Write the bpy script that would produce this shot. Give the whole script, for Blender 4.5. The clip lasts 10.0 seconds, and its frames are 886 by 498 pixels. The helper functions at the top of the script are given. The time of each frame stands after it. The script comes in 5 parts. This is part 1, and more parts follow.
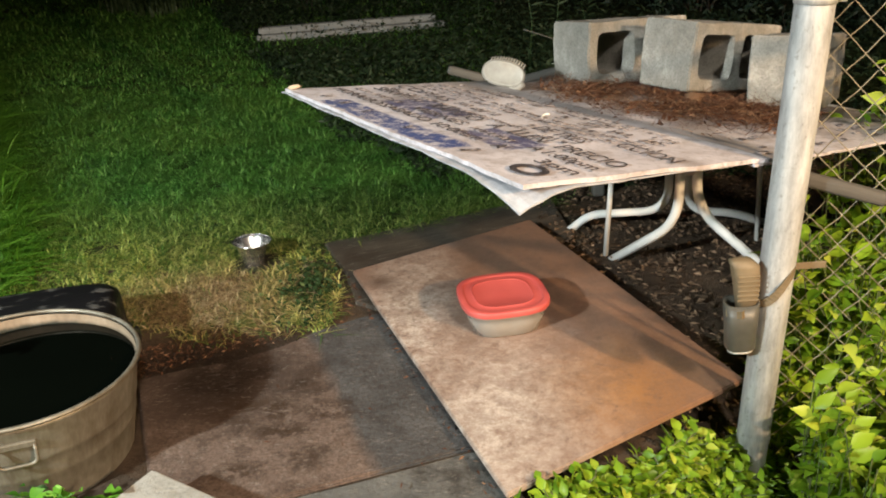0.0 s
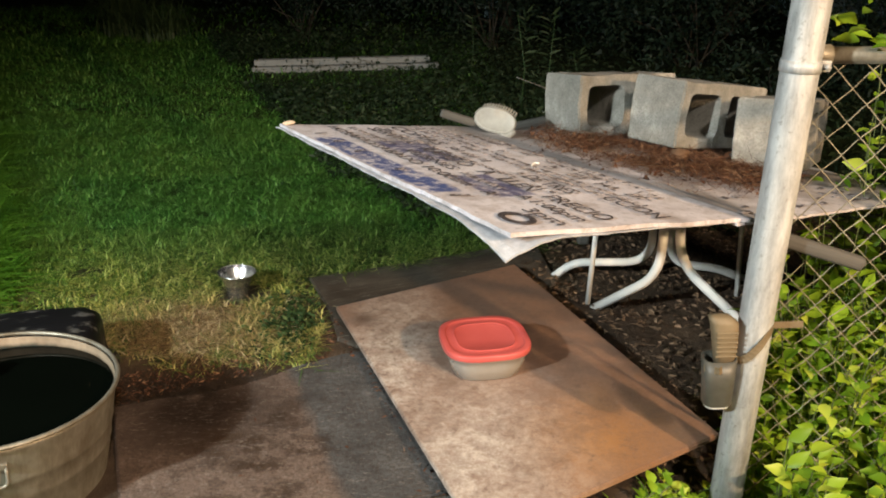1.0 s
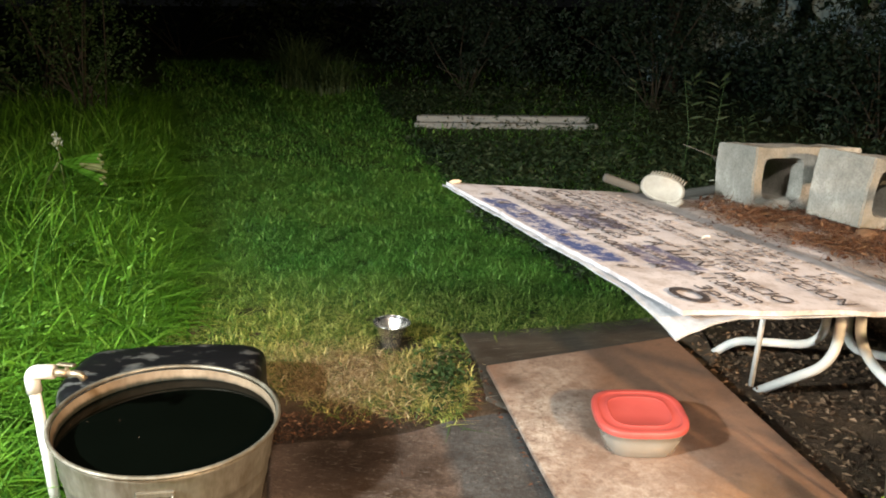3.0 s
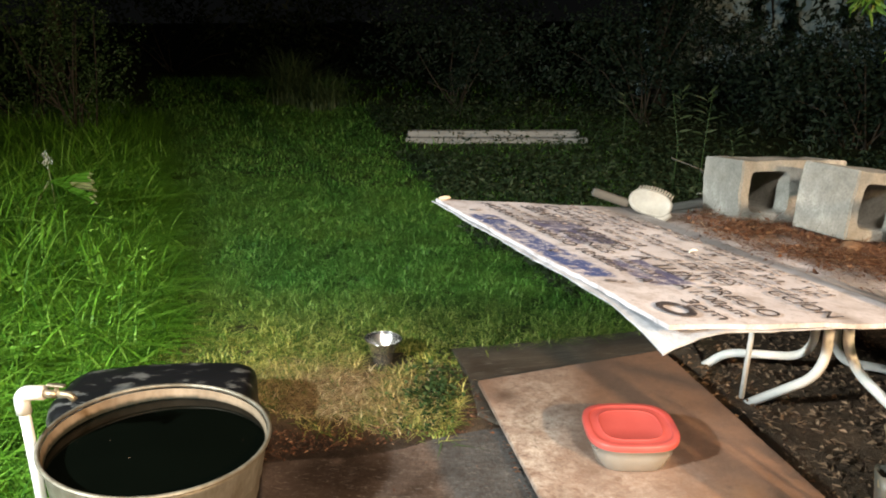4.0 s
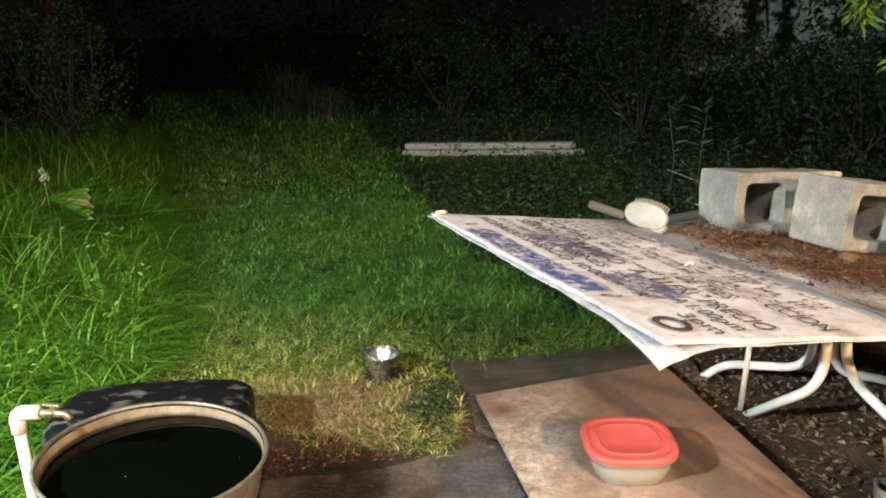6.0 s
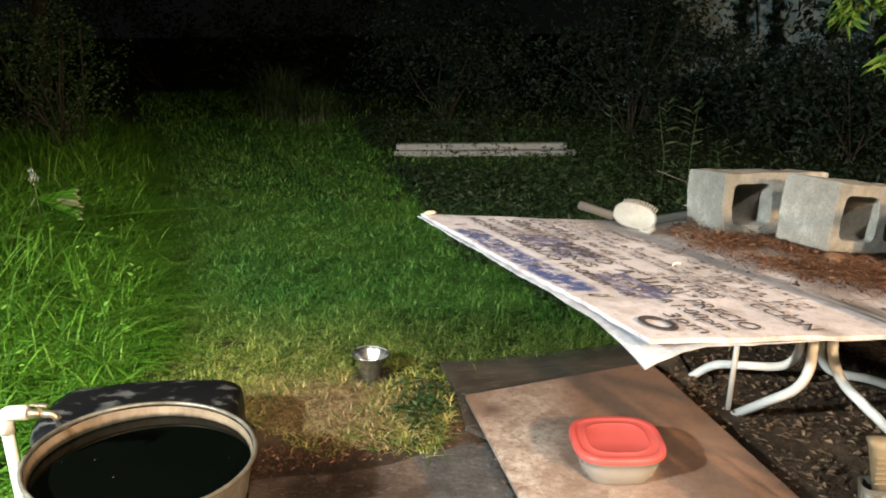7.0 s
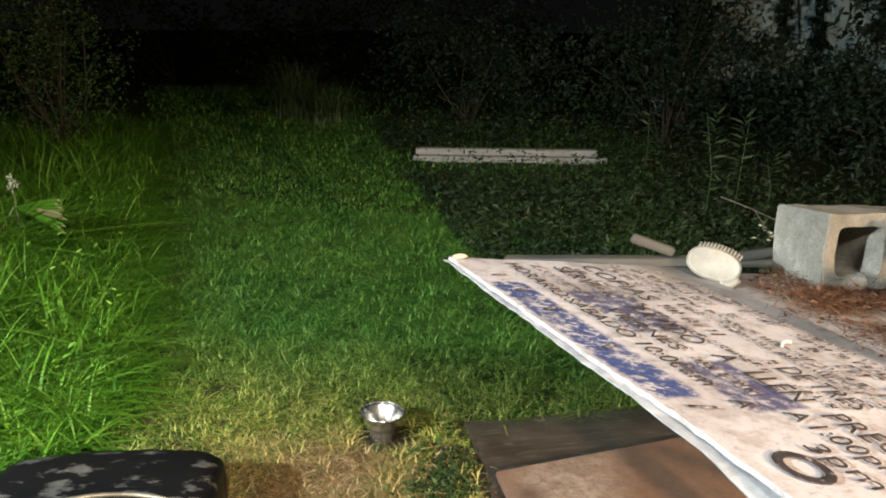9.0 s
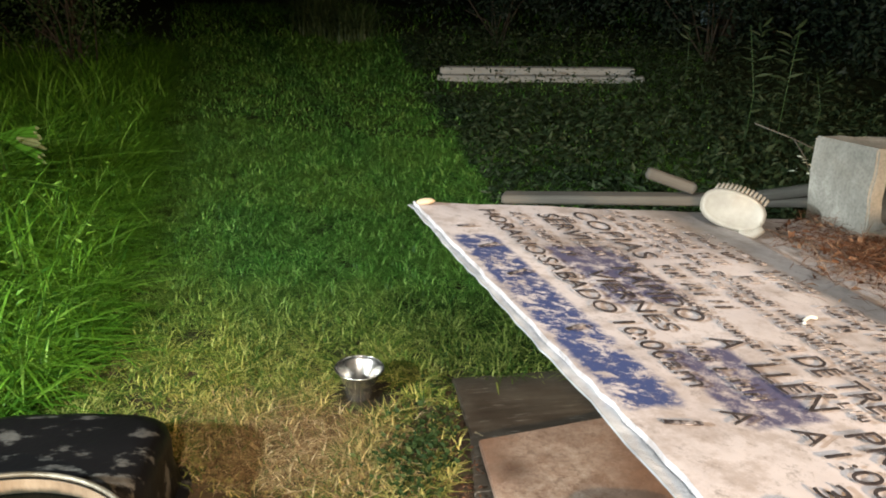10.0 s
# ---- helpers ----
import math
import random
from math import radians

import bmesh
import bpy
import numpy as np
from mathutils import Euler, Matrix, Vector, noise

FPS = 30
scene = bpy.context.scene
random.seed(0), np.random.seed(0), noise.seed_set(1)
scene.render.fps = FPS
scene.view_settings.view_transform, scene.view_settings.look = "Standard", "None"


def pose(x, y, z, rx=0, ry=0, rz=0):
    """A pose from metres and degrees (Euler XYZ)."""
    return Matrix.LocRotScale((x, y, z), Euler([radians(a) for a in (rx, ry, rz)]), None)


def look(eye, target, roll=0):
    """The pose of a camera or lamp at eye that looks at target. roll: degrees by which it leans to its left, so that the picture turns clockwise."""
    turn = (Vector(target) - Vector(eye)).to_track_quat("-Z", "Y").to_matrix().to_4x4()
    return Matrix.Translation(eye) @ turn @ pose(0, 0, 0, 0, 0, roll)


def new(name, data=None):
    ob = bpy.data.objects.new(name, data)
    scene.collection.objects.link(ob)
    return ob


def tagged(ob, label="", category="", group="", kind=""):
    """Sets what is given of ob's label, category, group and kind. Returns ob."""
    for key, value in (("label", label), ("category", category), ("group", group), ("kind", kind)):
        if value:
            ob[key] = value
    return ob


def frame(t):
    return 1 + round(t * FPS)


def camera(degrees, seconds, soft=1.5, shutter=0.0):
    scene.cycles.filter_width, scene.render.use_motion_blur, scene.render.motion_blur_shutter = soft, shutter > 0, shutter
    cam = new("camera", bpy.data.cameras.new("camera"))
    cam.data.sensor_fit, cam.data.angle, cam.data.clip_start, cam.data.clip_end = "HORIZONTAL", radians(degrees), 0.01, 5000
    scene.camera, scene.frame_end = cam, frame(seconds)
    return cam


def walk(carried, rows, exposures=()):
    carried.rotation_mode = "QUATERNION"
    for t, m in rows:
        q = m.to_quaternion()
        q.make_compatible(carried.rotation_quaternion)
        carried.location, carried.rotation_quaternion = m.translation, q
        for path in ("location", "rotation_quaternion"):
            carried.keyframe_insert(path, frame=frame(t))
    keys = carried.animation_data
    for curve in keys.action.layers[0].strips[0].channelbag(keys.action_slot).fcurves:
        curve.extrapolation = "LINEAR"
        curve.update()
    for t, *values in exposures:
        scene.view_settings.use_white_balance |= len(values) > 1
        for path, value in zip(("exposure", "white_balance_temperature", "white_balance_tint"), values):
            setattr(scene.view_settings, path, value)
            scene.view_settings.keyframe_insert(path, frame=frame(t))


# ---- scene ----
cam = camera(57.3, 10.0, soft=1.9)
PATH = [
    (0, (0.123, 0.148, 1.174), (0.035, 1.976, 0.368), -3.8),
    (0.5, (0.118, 0.14, 1.183), (0.06, 1.993, 0.434), -1.6),
    (1, (0.117, 0.133, 1.191), (0.073, 1.998, 0.47), -0.4),
    (1.5, (0.111, 0.129, 1.197), (0.024, 2.011, 0.524), -0.5),
    (2, (0.078, 0.16, 1.193), (-0.199, 2.04, 0.57), 0.4),
    (2.5, (0.072, 0.149, 1.199), (-0.326, 2.012, 0.59), 0.2),
    (4, (0.085, 0.134, 1.216), (-0.299, 2.015, 0.657), -0.4),
    (4.5, (0.089, 0.13, 1.215), (-0.281, 2.015, 0.656), -0.4),
    (5, (0.093, 0.127, 1.221), (-0.274, 2.015, 0.67), -0.5),
    (5.5, (0.086, 0.139, 1.224), (-0.298, 2.027, 0.689), -0.8),
    (7, (0.1, 0.134, 1.225), (-0.263, 2.028, 0.694), -0.7),
    (7.5, (0.095, 0.129, 1.225), (-0.262, 2.025, 0.697), -0.0),
    (8, (0.068, 0.183, 1.219), (-0.355, 2.065, 0.69), 0.7),
    (8.5, (0.041, 0.325, 1.205), (-0.376, 2.197, 0.638), -0.6),
    (8.7, (0.012, 0.449, 1.212), (-0.388, 2.324, 0.644), -0.6),
    (9, (-0.03, 0.604, 1.226), (-0.431, 2.489, 0.688), 0.3),
    (9.2, (-0.038, 0.657, 1.227), (-0.445, 2.537, 0.681), 0.3),
    (9.4, (-0.036, 0.711, 1.221), (-0.484, 2.571, 0.640), 0.4),
    (9.5, (-0.029, 0.745, 1.211), (-0.478, 2.598, 0.608), 0.3),
    (9.6, (-0.009, 0.778, 1.2), (-0.462, 2.624, 0.578), 0.0),
    (9.8, (0.023, 0.836, 1.193), (-0.437, 2.668, 0.540), -0.6),
    (10, (0.064, 0.931, 1.191), (-0.427, 2.73, 0.467), -0.6),
]
walk(cam, [(t, look(eye, target, roll)) for t, eye, target, roll in PATH],
     [(0.0, -0.48), (0.5, -0.54), (1.0, -0.60), (1.5, -0.50), (2.0, -0.28), (2.4, -0.12), (9.0, -0.04), (9.5, 0.10), (10.0, -0.18)])

# ---------------------------------------------------------------- light
world = bpy.data.worlds.new("night")
scene.world = world
world.use_nodes = True
world.node_tree.nodes["Background"].inputs[0].default_value = (0.48, 0.50, 0.50, 1)
world.node_tree.nodes["Background"].inputs[1].default_value = 0.0065


def lamp(name, place, target, watts, colour, size, cone=150):
    d = bpy.data.lights.new(name, "SPOT")
    d.energy, d.color, d.shadow_soft_size = watts, colour, size
    d.spot_size, d.spot_blend = radians(cone), 1.0
    ob = new(name, d)
    ob.matrix_world = look(place, target)
    return ob


lamp("flood_lamp", (2.5, -4.6, 5.6), (-0.5, 2.5, 0), 2850, (1.0, 0.90, 0.77), 0.30, 50)
lamp("porch_lamp", (2.62, -1.04, 2.05), (0.4, 2.2, 0.2), 1180, (1.0, 0.66, 0.36), 0.07)
lamp("yard_lamp", (-2.4, -0.6, 2.1), (-0.6, 2.8, 0.2), 1330, (0.90, 0.99, 0.97), 0.07, 84)

# ---------------------------------------------------------------- materials
def rgb(c):
    return (c[0], c[1], c[2], 1)


class Nodes:
    """Short hand for a material's node tree."""

    def __init__(self, name, rough=0.7, metal=0.0):
        self.m = bpy.data.materials.new(name)
        self.m.use_nodes = True
        self.t = self.m.node_tree
        self.b = self.t.nodes["Principled BSDF"]
        self.b.inputs["Roughness"].default_value = rough
        self.b.inputs["Metallic"].default_value = metal
        self.co = self.t.nodes.new("ShaderNodeTexCoord").outputs["Object"]

    def link(self, a, b):
        self.t.links.new(a, b)

    def noise(self, scale, detail=4, rough=0.6, stretch=None, co=None):
        n = self.t.nodes.new("ShaderNodeTexNoise")
        n.inputs["Scale"].default_value = scale
        n.inputs["Detail"].default_value = detail
        n.inputs["Roughness"].default_value = rough
        src = co or self.co
        if stretch:
            mp = self.t.nodes.new("ShaderNodeMapping")
            mp.inputs["Scale"].default_value = stretch
            self.link(src, mp.inputs["Vector"])
            src = mp.outputs[0]
        self.link(src, n.inputs["Vector"])
        return n.outputs["Fac"]

    def ramp(self, fac, stops):
        r = self.t.nodes.new("ShaderNodeValToRGB")
        e = r.color_ramp.elements
        while len(e) < len(stops):
            e.new(0.5)
        for el, (p, c) in zip(e, stops):
            el.position = p
            el.color = rgb(c) if not isinstance(c, float) else (c, c, c, 1)
        self.link(fac, r.inputs[0])
        return r.outputs[0]

    def mix(self, fac, a, b, mode="MIX"):
        n = self.t.nodes.new("ShaderNodeMix")
        n.data_type, n.blend_type = "RGBA", mode
        for sock, v in ((n.inputs[0], fac), (n.inputs[6], a), (n.inputs[7], b)):
            if isinstance(v, (int, float)):
                sock.default_value = v
            elif isinstance(v, tuple):
                sock.default_value = rgb(v)
            else:
                self.link(v, sock)
        return n.outputs[2]

    def math(self, op, a, b=0.5):
        n = self.t.nodes.new("ShaderNodeMath")
        n.operation = op
        for sock, v in ((n.inputs[0], a), (n.inputs[1], b)):
            if isinstance(v, (int, float)):
                sock.default_value = v
            else:
                self.link(v, sock)
        return n.outputs[0]

    def blob(self, centre, radius, soft=0.5, squash=(1, 1, 1)):
        """1 inside a soft-edged ball round a place, 0 outside."""
        mp = self.t.nodes.new("ShaderNodeMapping")
        mp.inputs["Location"].default_value = [-c * s for c, s in zip(centre, squash)]
        mp.inputs["Scale"].default_value = squash
        self.link(self.co, mp.inputs["Vector"])
        ln = self.t.nodes.new("ShaderNodeVectorMath")
        ln.operation = "LENGTH"
        self.link(mp.outputs[0], ln.inputs[0])
        wob = self.math("MULTIPLY", self.noise(9, 3), radius * 0.9)
        d = self.math("ADD", ln.outputs["Value"], self.math("SUBTRACT", wob, radius * 0.45))
        mr = self.t.nodes.new("ShaderNodeMapRange")
        mr.inputs["From Min"].default_value = radius * (1 + soft)
        mr.inputs["From Max"].default_value = radius * (1 - soft)
        self.link(d, mr.inputs["Value"])
        return mr.outputs[0]

    def bump(self, fac, strength=0.3, distance=0.01):
        n = self.t.nodes.new("ShaderNodeBump")
        n.inputs["Strength"].default_value = strength
        n.inputs["Distance"].default_value = distance
        self.link(fac, n.inputs["Height"])
        self.link(n.outputs[0], self.b.inputs["Normal"])

    def random(self):
        return self.t.nodes.new("ShaderNodeNewGeometry").outputs["Random Per Island"]

    def colour(self, out):
        if isinstance(out, tuple):
            self.b.inputs["Base Color"].default_value = rgb(out)
        else:
            self.link(out, self.b.inputs["Base Color"])
        return self.m


def plain(name, a, b, rough=0.6, metal=0.0, scale=20, bump=0.15, dist=0.002):
    n = Nodes(name, rough, metal)
    n.bump(n.noise(scale * 3, 5), bump, dist)
    return n.colour(n.mix(n.ramp(n.noise(scale, 5), [(0.3, 0.0), (0.7, 1.0)]), a, b))


def soil_material():
    n = Nodes("damp_soil", 0.9)
    n.b.inputs["Specular IOR Level"].default_value = 0.2
    c = n.ramp(n.noise(3.0, 8, 0.7), [(0.3, (0.028, 0.019, 0.013)), (0.55, (0.070, 0.048, 0.032)), (0.8, (0.14, 0.098, 0.065))])
    thatch = n.ramp(n.noise(45, 6, 0.75), [(0.35, (0.007, 0.013, 0.004)), (0.65, (0.032, 0.045, 0.012))])
    sep = n.t.nodes.new("ShaderNodeSeparateXYZ")
    n.link(n.co, sep.inputs[0])
    far = n.ramp(n.math("ADD", n.math("MULTIPLY", n.math("SUBTRACT", sep.outputs[1], 2.7), 1.2), n.math("SUBTRACT", n.noise(5, 4), 0.5)), [(0.1, 0.0), (0.5, 1.0)])
    left = n.ramp(n.math("SUBTRACT", 0.55, sep.outputs[0]), [(0.0, 0.0), (0.25, 1.0)])
    back = n.ramp(n.math("SUBTRACT", sep.outputs[1], 3.3), [(0.0, 0.0), (0.5, 1.0)])
    c = n.mix(n.math("MULTIPLY", far, n.math("MAXIMUM", left, back)), c, thatch)
    straw = n.ramp(n.noise(90, 5, 0.7, (1, 3, 1)), [(0.35, (0.08, 0.05, 0.025)), (0.65, (0.27, 0.185, 0.10))])
    c = n.mix(n.math("MULTIPLY", n.blob((-0.74, 2.48, 0), 0.22, 0.7), 0.8), c, straw)
    # mud by the slab, darkened to carry the tub's shadow as well
    c = n.mix(n.math("MULTIPLY", n.blob((-0.66, 2.08, 0), 0.17, 0.6, (0.7, 1.1, 1)), 0.85), c, (0.016, 0.010, 0.007))
    # shade painted into the soil of the hollow round the cup
    c = n.mix(n.math("MULTIPLY", n.blob((-0.655, 2.745, 0), 0.11, 0.5), 0.9), c, (0.012, 0.011, 0.007))
    n.link(n.ramp(n.noise(8, 4), [(0.4, 0.55), (0.6, 0.95)]), n.b.inputs["Roughness"])
    n.bump(n.noise(40, 8, 0.7), 0.7, 0.02)
    return n.colour(c)


def leaf_material(name, dark, light, tip=None, rough=0.5, gloss=0.35, thin=0.0):
    n = Nodes(name, rough)
    c = n.mix(n.random(), dark, light)
    if tip:
        c = n.mix(n.ramp(n.random(), [(0.80, 0.0), (0.95, 1.0)]), c, tip)
    n.b.inputs["Specular IOR Level"].default_value = gloss
    n.colour(c)
    if thin:
        tr = n.t.nodes.new("ShaderNodeBsdfTranslucent")
        n.link(n.mix(0.35, c, (0.30, 0.42, 0.04)), tr.inputs["Color"])
        mx = n.t.nodes.new("ShaderNodeMixShader")
        mx.inputs[0].default_value = thin
        n.link(n.b.outputs[0], mx.inputs[1])
        n.link(tr.outputs[0], mx.inputs[2])
        n.link(mx.outputs[0], n.t.nodes["Material Output"].inputs["Surface"])
    return n.m


SOIL = soil_material()
MUD = plain("wet_mud", (0.016, 0.010, 0.006), (0.050, 0.033, 0.021), 0.75, 0, 60, 0.4, 0.004)


def lawn_material():
    n = Nodes("lawn_grass", 0.55)
    n.b.inputs["Specular IOR Level"].default_value = 0.25
    green = n.ramp(n.random(), [(0.0, (0.007, 0.034, 0.005)), (0.45, (0.038, 0.130, 0.018)), (0.80, (0.110, 0.280, 0.045)), (1.0, (0.24, 0.43, 0.11))])
    green = n.mix(n.math("MULTIPLY", n.ramp(n.noise(2.6, 5, 0.6), [(0.4, 0.0), (0.65, 1.0)]), 0.35), green, (0.095, 0.170, 0.026))
    dry = n.ramp(n.random(), [(0.0, (0.05, 0.07, 0.010)), (0.4, (0.20, 0.22, 0.030)), (1.0, (0.56, 0.47, 0.15))])
    patch = n.blob((-0.72, 2.55, 0), 0.62, 0.6, (0.75, 1.1, 1))
    # warm lamplight on the near lawn, painted in as a yellower band
    warm_strip = n.blob((-0.3, 2.95, 0), 0.50, 0.7, (0.42, 1.4, 1))
    worn = n.math("MULTIPLY", n.math("MAXIMUM", patch, n.math("MULTIPLY", warm_strip, 0.6)), n.ramp(n.random(), [(0.15, 0.15), (0.7, 0.85)]))
    dead = n.math("MULTIPLY", n.blob((-0.74, 2.45, 0), 0.25, 0.7, (0.8, 1.2, 1)), n.ramp(n.random(), [(0.1, 0.1), (0.5, 0.9)]))
    return n.colour(n.mix(dead, n.mix(worn, green, dry), n.mix(n.random(), (0.07, 0.042, 0.020), (0.44, 0.31, 0.155))))


LAWN = lawn_material()
TALL = leaf_material("tall_grass", (0.014, 0.070, 0.006), (0.162, 0.380, 0.030), (0.22, 0.43, 0.07), 0.5, 0.25, 0.2)
WEED = leaf_material("weed_leaf", (0.10, 0.22, 0.012), (0.36, 0.52, 0.035), (0.46, 0.55, 0.07), 0.42, 0.35, 0.33)
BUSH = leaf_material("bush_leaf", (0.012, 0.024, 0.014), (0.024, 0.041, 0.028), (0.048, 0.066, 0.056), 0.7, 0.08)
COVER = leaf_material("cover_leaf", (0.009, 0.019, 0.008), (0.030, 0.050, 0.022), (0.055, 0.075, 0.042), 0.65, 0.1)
SAPLING = leaf_material("sapling_leaf", (0.035, 0.085, 0.010), (0.10, 0.18, 0.025), (0.20, 0.24, 0.05), 0.5, 0.25, 0.2)
DRYTIP = plain("dry_leaf_tip", (0.10, 0.12, 0.035), (0.19, 0.19, 0.08), 0.8)
STEM = plain("green_stem", (0.06, 0.10, 0.03), (0.12, 0.14, 0.05), 0.6)
BARK = plain("bark", (0.025, 0.022, 0.016), (0.065, 0.055, 0.042), 0.9, 0, 30, 0.6, 0.01)


def plywood_material():
    n = Nodes("stained_hardboard", 0.62)
    base = n.ramp(n.noise(2.6, 6, 0.6), [(0.3, (0.192, 0.104, 0.066)), (0.7, (0.272, 0.158, 0.106))])
    base = n.mix(n.math("MULTIPLY", n.ramp(n.noise(70, 8, 0.8), [(0.44, 0.0), (0.60, 1.0)]), 0.5), base, (0.16, 0.088, 0.058))
    # scuffed pale near the corner and along the left edge, orange further right
    pale = n.math("MAXIMUM", n.blob((0.12, 1.72, 0.05), 0.23, 0.9, (1.1, 0.75, 1)), n.math("MULTIPLY", n.blob((-0.09, 2.18, 0.05), 0.16, 0.9, (1.4, 0.36, 1)), 0.9))
    scuff = n.ramp(n.noise(30, 10, 0.8), [(0.38, 0.30), (0.58, 1.0)])
    base = n.mix(n.math("MULTIPLY", n.math("MULTIPLY", pale, scuff), 0.85), base, (0.76, 0.68, 0.60))
    base = n.mix(n.math("MULTIPLY", n.blob((0.47, 1.80, 0.05), 0.13, 0.9, (1, 0.8, 1)), 0.65), base, (0.40, 0.18, 0.045))
    base = n.mix(n.math("MULTIPLY", n.blob((-0.195, 2.46, 0.05), 0.035, 0.8), 0.85), base, (0.07, 0.04, 0.028))
    specks = n.math("MULTIPLY", n.ramp(n.noise(38, 7, 0.8), [(0.53, 0.0), (0.60, 1.0)]), n.math("MULTIPLY", n.blob((-0.10, 2.20, 0.05), 0.22, 0.9, (1.4, 0.45, 1)), 0.75))
    base = n.mix(specks, base, (0.10, 0.06, 0.04))
    base = n.mix(n.math("MULTIPLY", n.ramp(n.noise(55, 9, 0.85), [(0.52, 0.0), (0.60, 1.0)]), n.math("MULTIPLY", n.blob((-0.09, 2.2, 0.05), 0.26, 0.9, (1.3, 0.4, 1)), 0.7)), base, (0.16, 0.085, 0.05))
    base = n.mix(n.math("MULTIPLY", n.ramp(n.noise(6.5, 7, 0.7), [(0.50, 0.0), (0.66, 1.0)]), 0.45), base, (0.125, 0.066, 0.040))
    base = n.mix(n.math("MULTIPLY", n.ramp(n.noise(22, 6, 0.75), [(0.60, 0.0), (0.68, 1.0)]), 0.5), base, (0.11, 0.062, 0.042))
    base = n.mix(n.math("MULTIPLY", n.ramp(n.noise(11, 9, 0.8), [(0.46, 0.0), (0.56, 1.0)]), 0.38), base, (0.150, 0.092, 0.066))
    base = n.mix(n.math("MULTIPLY", n.ramp(n.noise(140, 5, 0.8), [(0.50, 0.0), (0.62, 1.0)]), 0.4), base, (0.30, 0.20, 0.15))
    n.bump(n.noise(120, 4), 0.3, 0.003)
    return n.colour(base)


def slab_material(name, a, b, stain, patchy=False):
    n = Nodes(name, 0.85)
    n.b.inputs["Specular IOR Level"].default_value = 0.15
    c = n.ramp(n.noise(6, 8, 0.65), [(0.3, a), (0.7, b)])
    c = n.mix(n.ramp(n.noise(5.0, 5, 0.7), [(0.52, 0.0), (0.66, 1.0)]), c, stain)
    c = n.mix(n.math("MULTIPLY", n.ramp(n.noise(70, 4, 0.8), [(0.5, 0.0), (0.7, 1.0)]), 0.4), c, (0.05, 0.04, 0.03))
    if patchy:
        # turns grey beyond a slanting line across the slab
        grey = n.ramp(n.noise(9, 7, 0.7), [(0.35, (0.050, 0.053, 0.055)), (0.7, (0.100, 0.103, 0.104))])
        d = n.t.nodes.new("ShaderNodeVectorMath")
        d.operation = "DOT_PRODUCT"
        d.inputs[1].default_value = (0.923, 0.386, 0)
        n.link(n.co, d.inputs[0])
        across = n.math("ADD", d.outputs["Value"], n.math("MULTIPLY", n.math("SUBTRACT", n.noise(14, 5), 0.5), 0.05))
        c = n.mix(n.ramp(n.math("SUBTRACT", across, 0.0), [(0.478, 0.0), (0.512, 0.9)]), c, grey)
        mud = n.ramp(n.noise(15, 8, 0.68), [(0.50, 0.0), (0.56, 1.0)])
        # wet mud, with the tub's cast shadow painted in over it
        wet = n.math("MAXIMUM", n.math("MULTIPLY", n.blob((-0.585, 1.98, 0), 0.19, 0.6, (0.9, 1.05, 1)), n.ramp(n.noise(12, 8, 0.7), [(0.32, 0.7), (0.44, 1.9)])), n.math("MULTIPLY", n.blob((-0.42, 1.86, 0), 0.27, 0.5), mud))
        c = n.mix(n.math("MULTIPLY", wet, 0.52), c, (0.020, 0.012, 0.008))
        for place, r in (((-0.367, 1.74, 0), 0.040), ((-0.278, 1.827, 0), 0.042), ((-0.401, 1.835, 0), 0.034), ((-0.486, 1.84, 0), 0.055), ((-0.44, 1.60, 0), 0.035)):
            c = n.mix(n.math("MULTIPLY", n.math("MULTIPLY", n.blob(place, r * 1.25, 0.5, (0.75, 1.2, 1)), n.ramp(n.noise(26, 7, 0.7), [(0.44, 0.0), (0.52, 1.0)])), 0.85), c, (0.040, 0.023, 0.013))
        c = n.mix(n.math("MULTIPLY", n.ramp(n.noise(130, 6, 0.8), [(0.45, 0.0), (0.60, 1.0)]), 0.6), c, (0.045, 0.031, 0.024))
    c = n.mix(n.math("MULTIPLY", n.ramp(n.noise(48, 9, 0.8, (1.0, 2.2, 1)), [(0.56, 0.0), (0.62, 1.0)]), 0.30), c, (0.34, 0.30, 0.26))
    n.bump(n.noise(55, 7), 0.6, 0.008)
    return n.colour(c)


HARDBOARD = plywood_material()
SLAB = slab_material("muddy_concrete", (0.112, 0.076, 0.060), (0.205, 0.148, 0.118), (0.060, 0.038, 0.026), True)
SLAB_GREY = slab_material("grey_concrete", (0.085, 0.085, 0.08), (0.15, 0.145, 0.135), (0.05, 0.045, 0.04))
PALE = slab_material("pale_concrete", (0.30, 0.285, 0.25), (0.39, 0.37, 0.335), (0.24, 0.225, 0.19))


def wood_material(name, a, b, stretch=(3, 60, 60), rough=0.8):
    n = Nodes(name, rough)
    g = n.noise(1.0, 6, 0.65, stretch)
    c = n.ramp(g, [(0.3, a), (0.7, b)])
    c = n.mix(n.math("MULTIPLY", n.noise(7, 5), 0.5), c, tuple(v * 0.45 for v in a))
    n.bump(g, 0.4, 0.004)
    return n.colour(c)




